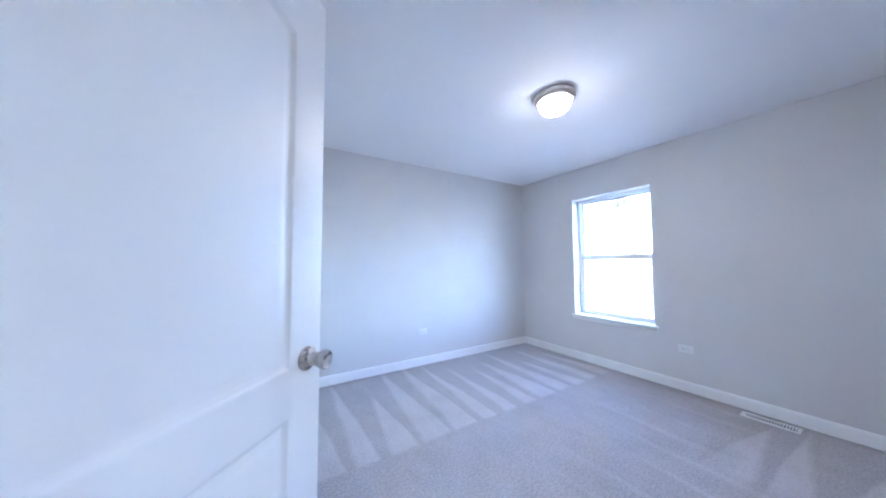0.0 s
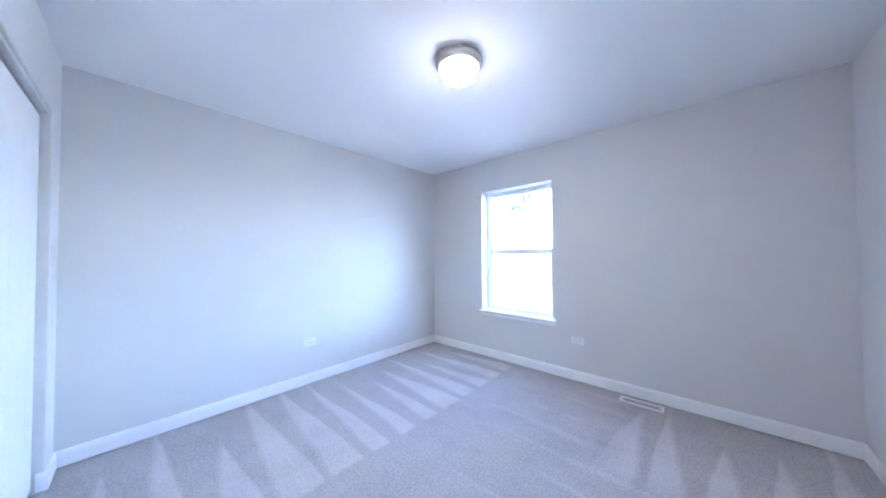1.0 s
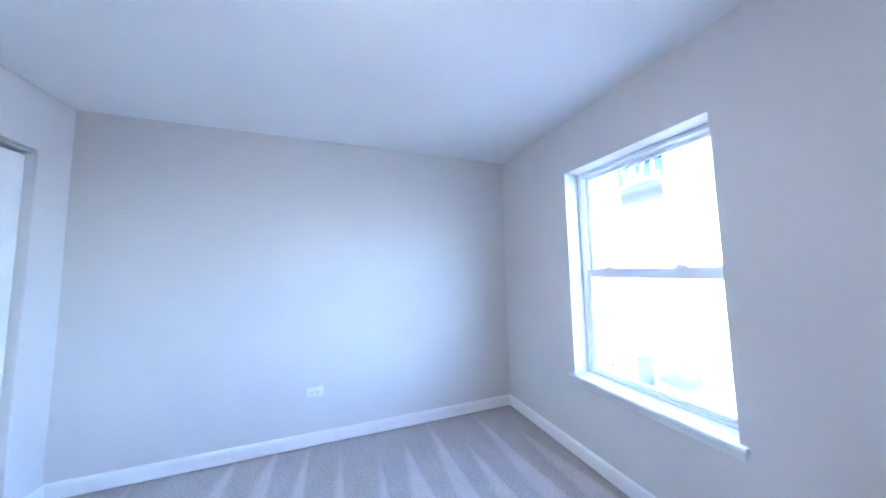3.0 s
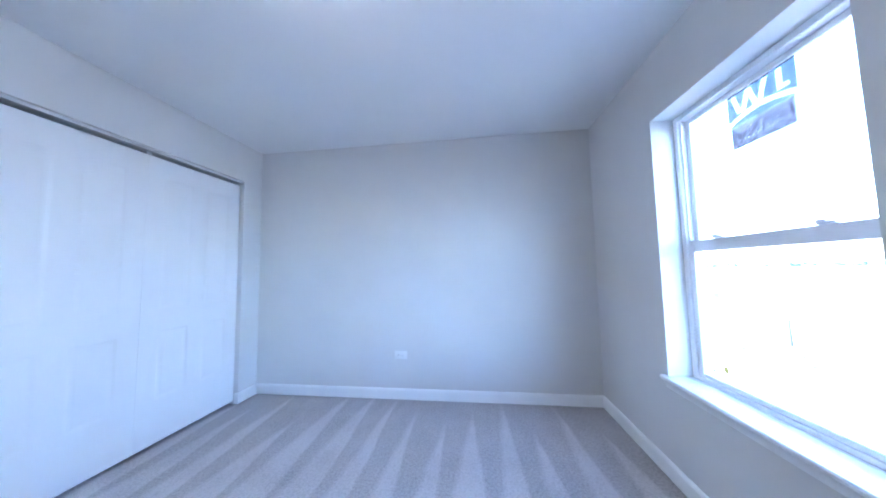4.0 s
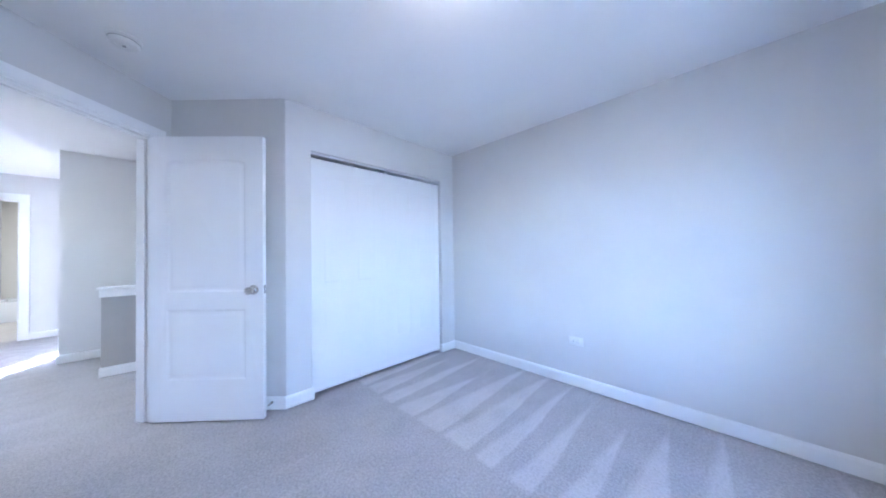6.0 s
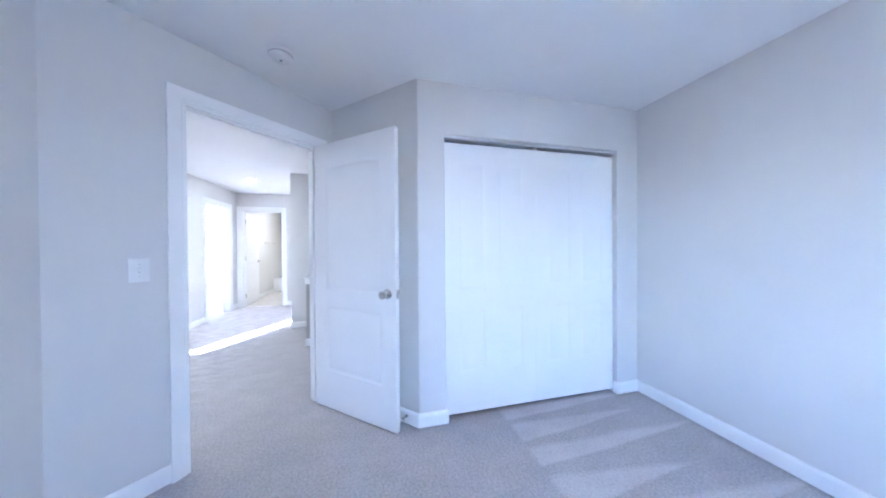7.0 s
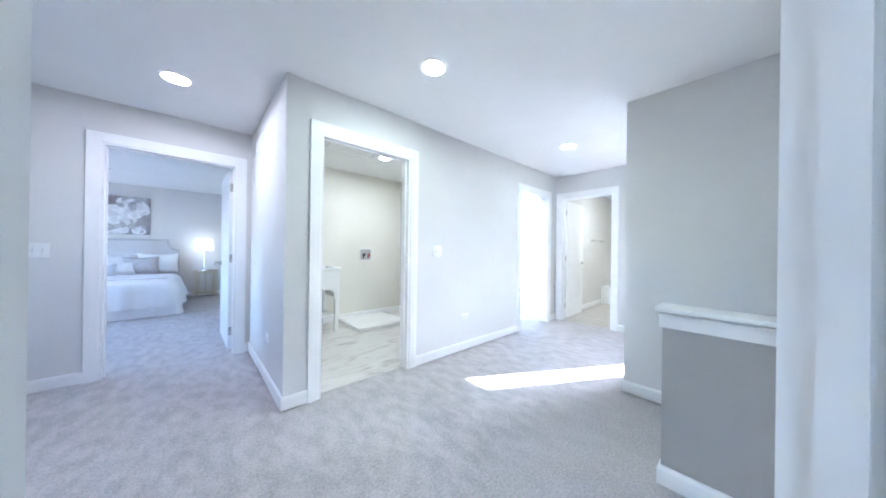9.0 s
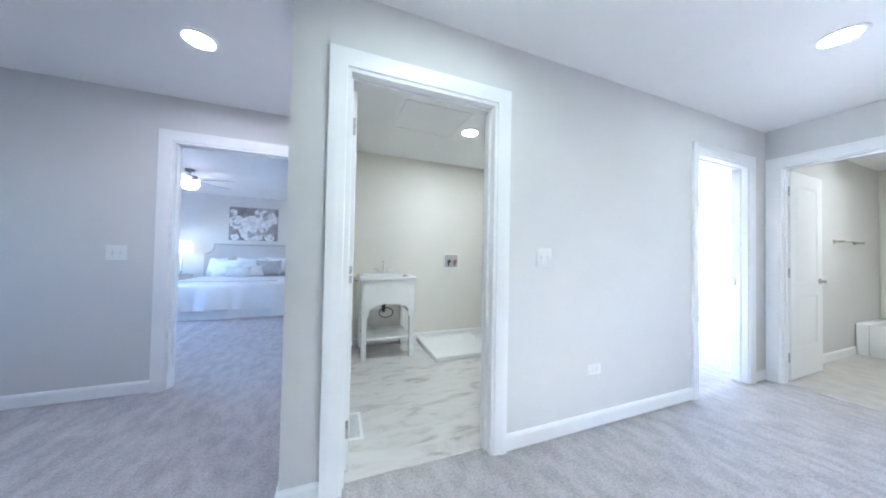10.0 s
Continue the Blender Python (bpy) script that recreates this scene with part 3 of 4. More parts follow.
bm = bm_new()
NY, NZ = 70, 40
for iy in range(NY):
    for iz in range(NZ):
        y0, y1 = SY0 + (SY1 - SY0) * iy / NY, SY0 + (SY1 - SY0) * (iy + 1) / NY
        z0, z1 = 1.796 + (SZ1 - 1.796) * iz / NZ, 1.796 + (SZ1 - 1.796) * (iz + 1) / NZ
        if not clear_mark((y0 + y1) / 2, (z0 + z1) / 2):
            bm.faces.new([bm.verts.new((3.6712, y, z)) for y, z in ((y0, z0), (y0, z1), (y1, z1), (y1, z0))])
bmesh.ops.remove_doubles(bm, verts=bm.verts[:], dist=1e-6)
part("blue_field", bm, BLUE, sticker, "", False)
part("grey_print", sheet(bm_new(), [(3.6712, SY0 + 0.012, 1.690), (3.6712, SY1 - 0.010, 1.690), (3.6712, SY1 - 0.010, 1.7955), (3.6712, SY0 + 0.012, 1.7955)], (0.0004, 0, 0)), GREYPRINT, sticker, "", False)
rng = random.Random(5)
for base, tall, gap in ((1.694, 0.020, 0.010), (1.726, 0.052, 0.015)):
    y = SY0 + 0.020
    while y < SY1 - 0.024:
        w, hh = rng.uniform(0.005, 0.012), tall * rng.uniform(0.6, 1.0)
        part("ink_bar", sheet(bm_new(), [(3.6704, y, base), (3.6704, y + w, base), (3.6704, y + w, base + hh), (3.6704, y, base + hh)], (0.0004, 0, 0)), GREYINK, sticker, "", False)
        y += w + rng.uniform(0.6, 1.4) * gap
LEAF = film("yellow_label_film", (0.11, 0.10, 0.018))
for py, pz, px, r in ((2.193, 0.660, 3.6430, 0.014), (2.197, 1.356, 3.6735, 0.009)):
    bm = bm_new()
    bm.faces.new([bm.verts.new((px, py + r * math.cos(a * 0.524), pz + 1.2 * r * math.sin(a * 0.524))) for a in range(12)])
    tagged(obj("glass_label", bm, LEAF), "small round yellow label on the window pane", "label", "labels on the pane").matrix_world = OUT_OF_SQUARE

# ---- closet ----
TRACK = material("mill_aluminium", (0.62, 0.62, 0.63), 0.45, 0.5, color2=(0.68, 0.68, 0.68), scale=30)
track = tagged(obj("closet_track", box(bm_new(), 0.222, 1.513, 2.006, 0.318, 2.988, 2.0245, 0.002, 1), TRACK), "grey aluminium sliding door track in the closet head", "track")


def closet_door(y0, label):
    """A flat leaf with two columns of shallow panels, closed flush in the opening."""
    e = thing("closet_door", Matrix.Translation((0.2755, y0, 0.031)) @ Matrix.Rotation(radians(90), 4, "Z"), label, "closet door", "closet doors")
    w = 0.7305
    panels = [panel_loop(a, b, z0, z1) for a, b in ((0.105, 0.315), (w - 0.315, w - 0.105)) for z0, z1 in ((0.285, 0.755), (0.895, 1.83))]
    leaf = part("leaf", door_leaf(bm_new(), w, 1.955, 0.033, panels, 0.6), DOOR, e)
    bv = leaf.modifiers.new("eased_edge", "BEVEL")
    bv.width, bv.limit_method, bv.angle_limit = 0.0006, "ANGLE", radians(60)
    for x1 in (0.03, w - 0.03):
        part("pivot", lathe(bm_new(), [(0, 1.953), (0.005, 1.953), (0.005, 1.967), (0, 1.967)], 10, Matrix.Translation((x1, 0, 0))), NICKEL, e)
    return e


closet_door(1.521, "white four-panel closet door, closed over the carpet")
closet_door(2.2520, "white four-panel closet door, closed over the carpet")
bracket = tagged(obj("track_bracket", box(bm_new(), 0.262, 2.235, 1.988, 0.292, 2.268, 2.006, 0.002, 1), TRACK), "small steel bracket under the closet track", "bracket")
pivot_plate = tagged(obj("floor_pivot", box(bm_new(), 0.255, 1.5135, 0.0, 0.30, 1.545, 0.017, 0.002, 1), TRACK), "steel floor pivot under the closet door", "bracket")

# ---- ceiling fittings ----
PANM = material("satin_nickel_pan", (0.60, 0.55, 0.51), 0.5, 0.85, color2=(0.66, 0.61, 0.57), scale=30)
lamp = thing("ceiling_lamp", pose(1.926, 1.443, H), "brushed nickel flush ceiling lamp with a lit glass bowl", "ceiling lamp")
part("pan", lathe(bm_new(), [(0, 0), (0.128, 0), (0.136, -0.005), (0.139, -0.018), (0.137, -0.034), (0.128, -0.046), (0.116, -0.051), (0.110, -0.046), (0, -0.046)], 48), PANM, lamp, "brushed nickel pan")
bowl = part("bowl", lathe(bm_new(), [(0.109, -0.046), (0.109, -0.054), (0.105, -0.076), (0.093, -0.100), (0.068, -0.117), (0.034, -0.125), (0, -0.127)], 48), BULB, lamp, "lit frosted glass bowl")
part("finial", lathe(bm_new(), [(0, -0.124), (0.016, -0.127), (0.015, -0.133), (0.007, -0.136), (0.008, -0.142), (0, -0.145)], 20), NICKEL, bowl, "nickel finial")


VENTGREY = material("grey_vent_plastic", (0.33, 0.33, 0.33), 0.5, color2=(0.38, 0.38, 0.38), scale=40)


def smoke_alarm(x, y):
    e = thing("smoke_alarm", pose(x, y, H), "round white plastic smoke alarm on the ceiling", "smoke alarm", "smoke alarms")
    part("base", lathe(bm_new(), [(0, 0), (0.070, 0), (0.070, -0.010), (0.066, -0.014), (0, -0.014)], 36), PLATE, e)
    cover = part("cover", lathe(bm_new(), [(0.062, -0.014), (0.061, -0.030), (0.054, -0.040), (0.036, -0.043), (0.034, -0.039), (0.020, -0.039), (0.018, -0.044), (0, -0.045)], 36), PLATE, e)
    part("vent_ring", lathe(bm_new(), [(0.0622, -0.018), (0.0632, -0.019), (0.0632, -0.022), (0.0622, -0.023)], 36), VENTGREY, cover)
    part("test_button", lathe(bm_new(), [(0, -0.0440), (0.008, -0.0445), (0.008, -0.0475), (0, -0.048)], 16), VENTGREY, cover)
    return e


smoke_alarm(0.388, 0.508)
smoke_alarm(-0.60, -0.10)


def downlight(x, y, lens):
    e = thing("downlight", pose(x, y, H), "round white recessed downlight, switched on", "downlight", "ceiling downlights")
    part("trim_ring", lathe(bm_new(), [(0.072, 0.0), (0.098, 0.0), (0.099, -0.004), (0.090, -0.007), (0.076, -0.006), (0.072, -0.003)], 36), TRIM, e)
    part("lens", lathe(bm_new(), [(0.0745, -0.002), (0.0745, -0.0035), (0, -0.0045)], 36), lens, e, "lit lens")
    return e


# The last one is unseen, added to brighten the bathroom behind its door.
for x, y, lens in ((-1.049, -0.951, LENS), (-3.114, -0.938, SOFT), (0.253, -2.352, BRIGHT), (-1.783, -2.84, WARM), (-5.6, -0.75, ADDED_BATHLENS)):
    downlight(x, y, lens)

# ---- plates, vents and stops ----
SCREW = material("painted_screw", (0.6, 0.6, 0.58), 0.4, color2=(0.65, 0.65, 0.63), scale=80)


def plate(m, name, label, category, kind, w=0.072, h=0.116):
    """A wall plate in the local xy plane, facing z."""
    e = thing(name, m, label, category, category + "s")
    part("cover", box(bm_new(), -w / 2, -h / 2, 0, w / 2, h / 2, 0.0055, 0.0025, 2), PLATE, e)
    if kind == "outlet":
        for s in (-0.0195, 0.0195):
            part("socket", box(bm_new(), -0.0165, s - 0.014, 0.005, 0.0165, s + 0.014, 0.0072, 0.002, 2), PLATE, e)
            bm = box(bm_new(), -0.0075, s - 0.002, 0.0070, -0.0055, s + 0.007, 0.0076)
            box(bm, 0.0050, s - 0.002, 0.0070, 0.0070, s + 0.006, 0.0076)
            box(bm, -0.002, s - 0.010, 0.0070, 0.002, s - 0.006, 0.0076)
            part("slot", bm, DARK, e)
        part("screw", lathe(bm_new(), [(0, 0.0055), (0.003, 0.0056), (0.0025, 0.0068), (0, 0.0070)], 10), SCREW, e)
    else:
        gang = [0.0] if w < 0.1 else [-0.023, 0.023]
        for g in gang:
            part("toggle_slot", box(bm_new(), g - 0.0055, -0.0125, 0.0050, g + 0.0055, 0.0125, 0.0060), SCREW, e)
            bm = box(bm_new(), g - 0.0042, -0.006, 0.004, g + 0.0042, 0.006, 0.017, 0.001, 1)
            bmesh.ops.rotate(bm, verts=bm.verts[:], cent=(g, 0, 0.004), matrix=Matrix.Rotation(radians(-28), 3, "X"))
            part("toggle", bm, PLATE, e)
            for s in (-0.030, 0.030):
                part("screw", lathe(bm_new(), [(0, 0.0055), (0.003, 0.0056), (0.0025, 0.0068), (0, 0.0070)], 10, Matrix.Translation((g, s, 0))), SCREW, e)
    return e


lie = Matrix.Rotation(radians(90), 4, "Z")
plate(plane((1.775, 3.2), (0, 3.2), 0.394) @ lie, "outlet", "white duplex outlet mounted sideways above the baseboard", "outlet", "outlet")
plate(OUT_OF_SQUARE @ plane((3.5, 1.287), (3.5, 3), 0.394) @ lie, "outlet", "white duplex outlet mounted sideways beneath the window wall", "outlet", "outlet")
plate(plane((-2.178, -1.694), (0, -1.694), 0.386) @ lie, "outlet", "white duplex outlet mounted sideways in the hall wall", "outlet", "outlet")
plate(plane((-0.33, -2.255), (-0.33, -3), 0.386) @ lie, "outlet", "white duplex outlet mounted sideways in the hall wall", "outlet", "outlet")
plate(plane((-0.29, 0.697), (0.703, -0.296), 1.135) @ Matrix.Translation((1.0225 + 0.104, 0, 0)), "light_switch", "white toggle light switch beside the bedroom door", "light switch", "switch")
plate(plane((-1.745, -1.694), (0, -1.694), 1.131), "light_switch", "white double toggle light switch in the hall", "light switch", "switch", 0.118, 0.116)
plate(plane((1.038, -3.2), (3, -3.2), 1.104), "light_switch", "white double toggle light switch beside the bedroom doorway", "light switch", "switch", 0.122, 0.116)


def register(m, w, h, label, name="floor_register", slats=12):
    e = thing(name, m, label, "vent", "vents")
    bm = bm_new()
    b = 0.019
    for r in ((-w / 2, -h / 2, w / 2, -h / 2 + b), (-w / 2, h / 2 - b, w / 2, h / 2), (-w / 2, -h / 2 + b, -w / 2 + b, h / 2 - b), (w / 2 - b, -h / 2 + b, w / 2, h / 2 - b)):
        box(bm, r[0], r[1], 0, r[2], r[3], 0.007, 0.002, 1)
    part("frame", bm, PLATE, e)
    part("backing", box(bm_new(), -w / 2 + b, -h / 2 + b, 0.0005, w / 2 - b, h / 2 - b, 0.0015), DARK, e)
    for i in range(slats):
        x = -w / 2 + b + (w - 2 * b) * (i + 0.5) / slats
        part("slat", box(bm_new(), x - 0.0036, -h / 2 + b, 0.0015, x + 0.0036, h / 2 - b, 0.0060, 0.001, 1), PLATE, e)
    return e


register(OUT_OF_SQUARE @ Matrix.Translation((3.392, 0.780, 0.002)) @ lie, 0.295, 0.105, "white metal floor register set in the carpet", slats=18)
register(Matrix.Translation((-0.664, -2.22, 0.006)) @ lie, 0.30, 0.12, "white metal floor register in the laundry floor", slats=16)
register(plane((-0.33, -2.74), (-0.33, -4), 2.155), 0.36, 0.16, "white return air grille high on the hall wall", "air_grille", 20)

stop = thing("door_stop", Matrix.Translation((0.272, 1.242, 0.064)) @ Matrix.Rotation(radians(-45), 4, "Z") @ Matrix.Diagonal((0.78, 0.9, 0.9, 1)), "spring door stop screwed to the baseboard", "door stop")
bm = bm_new()
tube(bm, [(0.010 + 0.07 * i / 90, 0.006 * math.cos(i * 0.7), 0.006 * math.sin(i * 0.7)) for i in range(91)], 0.0016, 6)
part("spring", bm, NICKEL, stop, "steel spring")
part("tip", lathe(bm_new(), [(0, 0.078), (0.008, 0.078), (0.009, 0.090), (0, 0.092)], 14, Matrix.Rotation(radians(90), 4, "Y")), PLATE, stop, "white rubber tip")
part("mount", lathe(bm_new(), [(0, 0.0), (0.012, 0.0), (0.010, 0.011), (0, 0.012)], 14, Matrix.Rotation(radians(90), 4, "Y")), NICKEL, stop)

# ---- stair half wall ----
half = thing("half_wall", Matrix(), "low painted wall beside the stairs with a white cap", "half wall", "", "structure")
# The body has a darker base colour than the hall walls.
part("body", box(bm_new(), -1.70, 0.212, 0, -1.585, 2.2, 0.789), material("darker_taupe", (0.41, 0.395, 0.37), 0.65, color2=(0.44, 0.425, 0.40), scale=2.2, bump=0.1, bump_scale=260, spec=0.3), half, "drywall in a darker taupe than the hall walls")
part("cap_trim", sweep(bm_new(), [(-1.585, 2.2), (-1.585, 0.212), (-1.70, 0.212), (-1.70, 2.2)], [(0, 0.784), (0.012, 0.784), (0.012, 0.834), (0.016, 0.851), (0, 0.861)]), TRIM, half, "white moulded trim")
part("cap", box(bm_new(), -1.727, 0.184, 0.861, -1.558, 2.2, 0.883, 0.005, 2), TRIM, half, "white painted cap")

# ---- laundry ----
MARBLE = bpy.data.materials.new("marble_vinyl")
MARBLE.use_nodes = True
_n, _l = MARBLE.node_tree.nodes, MARBLE.node_tree.links
_tc, _mp, _nz, _rp = _n.new("ShaderNodeTexCoord"), _n.new("ShaderNodeMapping"), _n.new("ShaderNodeTexNoise"), _n.new("ShaderNodeValToRGB")
_mp.inputs["Scale"].default_value, _mp.inputs["Rotation"].default_value = (1.3, 4.0, 1), (0, 0, 0.25)
_nz.inputs["Scale"].default_value, _nz.inputs["Detail"].default_value, _nz.inputs["Distortion"].default_value = 3.2, 7, 0.9
for k, (p, c) in enumerate(((0.28, (0.40, 0.365, 0.335)), (0.37, (0.54, 0.51, 0.475)), (0.47, (0.635, 0.615, 0.58)), (0.70, (0.69, 0.67, 0.635)))):
    el = _rp.color_ramp.elements[k] if k < 2 else _rp.color_ramp.elements.new(p)
    el.position, el.color = p, (*c, 1)
_l.new(_tc.outputs["Object"], _mp.inputs["Vector"])
_l.new(_mp.outputs["Vector"], _nz.inputs["Vector"])
_l.new(_nz.outputs["Fac"], _rp.inputs["Fac"])
_l.new(_rp.outputs["Color"], _n["Principled BSDF"].inputs["Base Color"])
_n["Principled BSDF"].inputs["Roughness"].default_value = 0.35
structure("floor_laundry", box(bm_new(), -2.70, -3.85, -0.01, -0.445, -1.765, 0.005), MARBLE, "marbled cream vinyl laundry floor", "floor")
structure("floor_bath", box(bm_new(), -7.40, -1.694, -0.01, -4.470, 0.1, 0.005), material("bath_vinyl", (0.50, 0.47, 0.43), 0.4, color2=(0.60, 0.57, 0.52), scale=8), "pale vinyl bathroom floor", "floor")

TUBW = material("white_acrylic", (0.87, 0.87, 0.85), 0.20, color2=(0.89, 0.89, 0.87), scale=3)
sink = thing("utility_sink", pose(-1.08, -3.56, 0.005), "white freestanding laundry sink cabinet with open shelf", "sink")
for sx in (-1, 1):
    for sy in (-1, 1):
        part("leg", box(bm_new(), sx * 0.255 - 0.026, sy * 0.235 - 0.026, 0, sx * 0.255 + 0.026, sy * 0.235 + 0.026, 0.60, 0.004, 1), TUBW, sink)
for sx in (-1, 1):
    part("side_panel", box(bm_new(), sx * 0.275 - 0.010, -0.26, 0.45, sx * 0.275 + 0.010, 0.26, 0.84, 0.004, 1), TUBW, sink)
bm = bm_new()
arc = [(-0.27, 0.84), (-0.27, 0.45), (-0.21, 0.45)] + [(0.21 * math.cos(math.pi - math.pi * i / 14), 0.52 + 0.07 * math.sin(math.pi * i / 14)) for i in range(15)] + [(0.21, 0.45), (0.27, 0.45), (0.27, 0.84)]
sheet(bm, [(a, 0.25, b) for a, b in arc], (0, 0.018, 0))
part("front_panel", bm, TUBW, sink, "", False)
part("shelf", box(bm_new(), -0.255, -0.235, 0.195, 0.255, 0.235, 0.225, 0.006, 2), TUBW, sink)
bm = bm_new()
for b in ((-0.30, -0.28, 0.30, -0.19), (-0.30, 0.23, 0.30, 0.28), (-0.30, -0.19, -0.25, 0.23), (0.25, -0.19, 0.30, 0.23)):
    box(bm, b[0], b[1], 0.84, b[2], b[3], 0.878, 0.006, 2)
box(bm, -0.25, -0.19, 0.60, 0.25, 0.23, 0.62)
part("basin", bm, TUBW, sink, "white acrylic basin")
bm = lathe(bm_new(), [(0, 0.878), (0.022, 0.878), (0.022, 0.888), (0, 0.890)], 20, Matrix.Translation((0, -0.235, 0)))
box(bm, -0.085, -0.255, 0.878, 0.085, -0.215, 0.890, 0.004, 1)
tube(bm, [(0, -0.235, 0.885), (0, -0.235, 0.985), (0, -0.225, 1.02), (0, -0.19, 1.03), (0, -0.15, 1.005)], 0.010)
for s in (-1, 1):
    tube(bm, [(s * 0.055, -0.235, 0.885), (s * 0.055, -0.235, 0.925), (s * 0.100, -0.225, 0.945)], 0.008)
part("faucet", bm, CHROME, sink, "chrome two-handle faucet")
bm = tube(bm_new(), [(0.02, 0.0, 0.60), (0.02, 0.0, 0.52), (0.02, 0.03, 0.47), (0.02, 0.06, 0.50), (0.02, 0.05, 0.55), (0.02, 0.10, 0.56)], 0.018)
part("drain_trap", bm, DARK, sink, "black drain pipe")
bm = tube(bm_new(), [(0.075 * math.cos(6.2832 * i / 20) + 0.03, 0.262, 0.50 + 0.05 * math.sin(6.2832 * i / 20)) for i in range(21)], 0.006, 6)
part("supply_hose", bm, DARK, sink, "black coiled hose")

pan = thing("washer_pan", pose(-1.93, -3.43, 0.005), "shallow white plastic washing machine pan on the floor", "washer pan")
bm = bm_new()
for b in ((-0.39, -0.39, 0.39, -0.36), (-0.39, 0.36, 0.39, 0.39), (-0.39, -0.36, -0.36, 0.36), (0.36, -0.36, 0.39, 0.36)):
    box(bm, b[0], b[1], 0, b[2], b[3], 0.055, 0.006, 2)
part("rim", bm, TUBW, pan)
part("tray", box(bm_new(), -0.36, -0.36, 0.0, 0.36, 0.36, 0.045, 0.004, 1), TUBW, pan)

RED = material("red_valve", (0.36, 0.09, 0.08), 0.4, color2=(0.42, 0.12, 0.10), scale=40)
ob = thing("washer_outlet_box", plane((-2.022, -3.85), (0, -3.85), 1.045), "recessed washer outlet box with red and dark taps", "outlet box")
bm = bm_new()
for b in ((-0.115, -0.105, 0.115, -0.085), (-0.115, 0.085, 0.115, 0.105), (-0.115, -0.085, -0.095, 0.085), (0.095, -0.085, 0.115, 0.085)):
    box(bm, b[0], b[1], 0, b[2], b[3], 0.008, 0.002, 1)
part("face_frame", bm, PLATE, ob)
part("recess", box(bm_new(), -0.095, -0.085, 0.0005, 0.095, 0.085, 0.002), material("grey_box_plastic", (0.46, 0.45, 0.43), 0.6, color2=(0.50, 0.49, 0.47), scale=20), ob)
for s, mt in ((-0.05, RED), (0.04, DARK)):
    bm = lathe(bm_new(), [(0, 0.002), (0.013, 0.002), (0.013, 0.03), (0.022, 0.032), (0.022, 0.042), (0, 0.044)], 14, Matrix.Translation((s, 0.0, 0)))
    box(bm, s - 0.009, -0.06, 0.002, s + 0.009, 0.0, 0.02, 0.003, 1)
    part("tap", bm, mt, ob)

hatch = thing("attic_hatch", pose(-1.335, -2.745, H), "white attic hatch panel in the laundry ceiling", "hatch")
bm = bm_new()
for b in ((-0.30, -0.265, 0.30, -0.25), (-0.30, 0.25, 0.30, 0.265), (-0.30, -0.25, -0.285, 0.25), (0.285, -0.25, 0.30, 0.25)):
    box(bm, b[0], b[1], -0.012, b[2], b[3], 0, 0.003, 1)
part("hatch_trim", bm, CEIL, hatch)
part("panel", box(bm_new(), -0.283, -0.248, -0.004, 0.283, 0.248, 0, 0.001, 1), CEIL, hatch)

# ---- bathroom ----
tub = thing("bathtub", pose(-6.975, -0.797, 0.005), "white acrylic alcove bathtub with a plain apron", "bathtub")
bm = bm_new()
for b in ((-0.42, -0.89, 0.42, -0.80), (-0.42, 0.80, 0.42, 0.89), (-0.42, -0.80, -0.33, 0.80), (0.33, -0.80, 0.42, 0.80)):
    box(bm, b[0], b[1], 0.0, b[2], b[3], 0.385, 0.012, 2)
part("rim", bm, TUBW, tub)
part("well", box(bm_new(), -0.33, -0.80, 0.0, 0.33, 0.80, 0.12), TUBW, tub)
sur = thing("tub_surround", Matrix(), "white panel surround above the bathtub", "tub surround", "", "structure")
part("panel", box(bm_new(), -7.398, -1.678, 0.392, -7.385, 0.09, 1.95, 0.003, 1), CREAM, sur)
bar = thing("towel_bar", plane((-5.95, -1.694), (0, -1.694), 1.375), "satin nickel towel bar on the bathroom wall", "towel bar")
part("rail", tube(bm_new(), [(-0.62, 0, 0.065), (0.0, 0, 0.065)], 0.009), NICKEL, bar)
for x in (-0.60, -0.02):
    part("post", lathe(bm_new(), [(0, 0), (0.025, 0), (0.025, 0.008), (0.012, 0.012), (0.012, 0.074), (0, 0.076)], 20, Matrix.Translation((x, 0, 0))), NICKEL, bar)


# ---- other windows ----
def big_window(name, x0, x1, y0, y1, z0, z1, label):
    e = thing(name, Matrix(), label, "window", "", "structure")
    part("window_frame", yz_frame(y0, y1, z0, z1, 0.05, x0, x1), VINYL, e)
    ym, zm = (y0 + y1) / 2, (z0 + z1) / 2
    part("mullion", box(bm_new(), x0, ym - 0.03, z0 + 0.05, x1, ym + 0.03, z1 - 0.05, 0.003, 1), VINYL, e)
    for a, b in ((y0 + 0.05, ym - 0.03), (ym + 0.03, y1 - 0.05)):
        part("meeting_rail", box(bm_new(), x0 + 0.005, a, zm - 0.02, x1 - 0.005, b, zm + 0.02, 0.003, 1), VINYL, e)
    return e


big_window("window_2", -7.40, -7.33, -4.359, -2.359, 0.45, 2.20, "white vinyl window of the side room")
# Not in view: this east window is added to let sky light reach the bed.
big_window("window_3", 3.83, 3.90, -6.55, -4.85, 0.80, 2.0, "unseen white vinyl window added for daylight in the main bedroom")
# Out of view: assumed as the source of the corridor's bluish daylight, sized for brightness.
w5 = thing("window_5", Matrix(), "unseen narrow window assumed at the hall end for daylight", "window", "", "structure")
part("window_frame", yz_frame(-2.0, -1.58, 1.15, 2.05, 0.02, 3.70, 3.76), VINYL, w5)
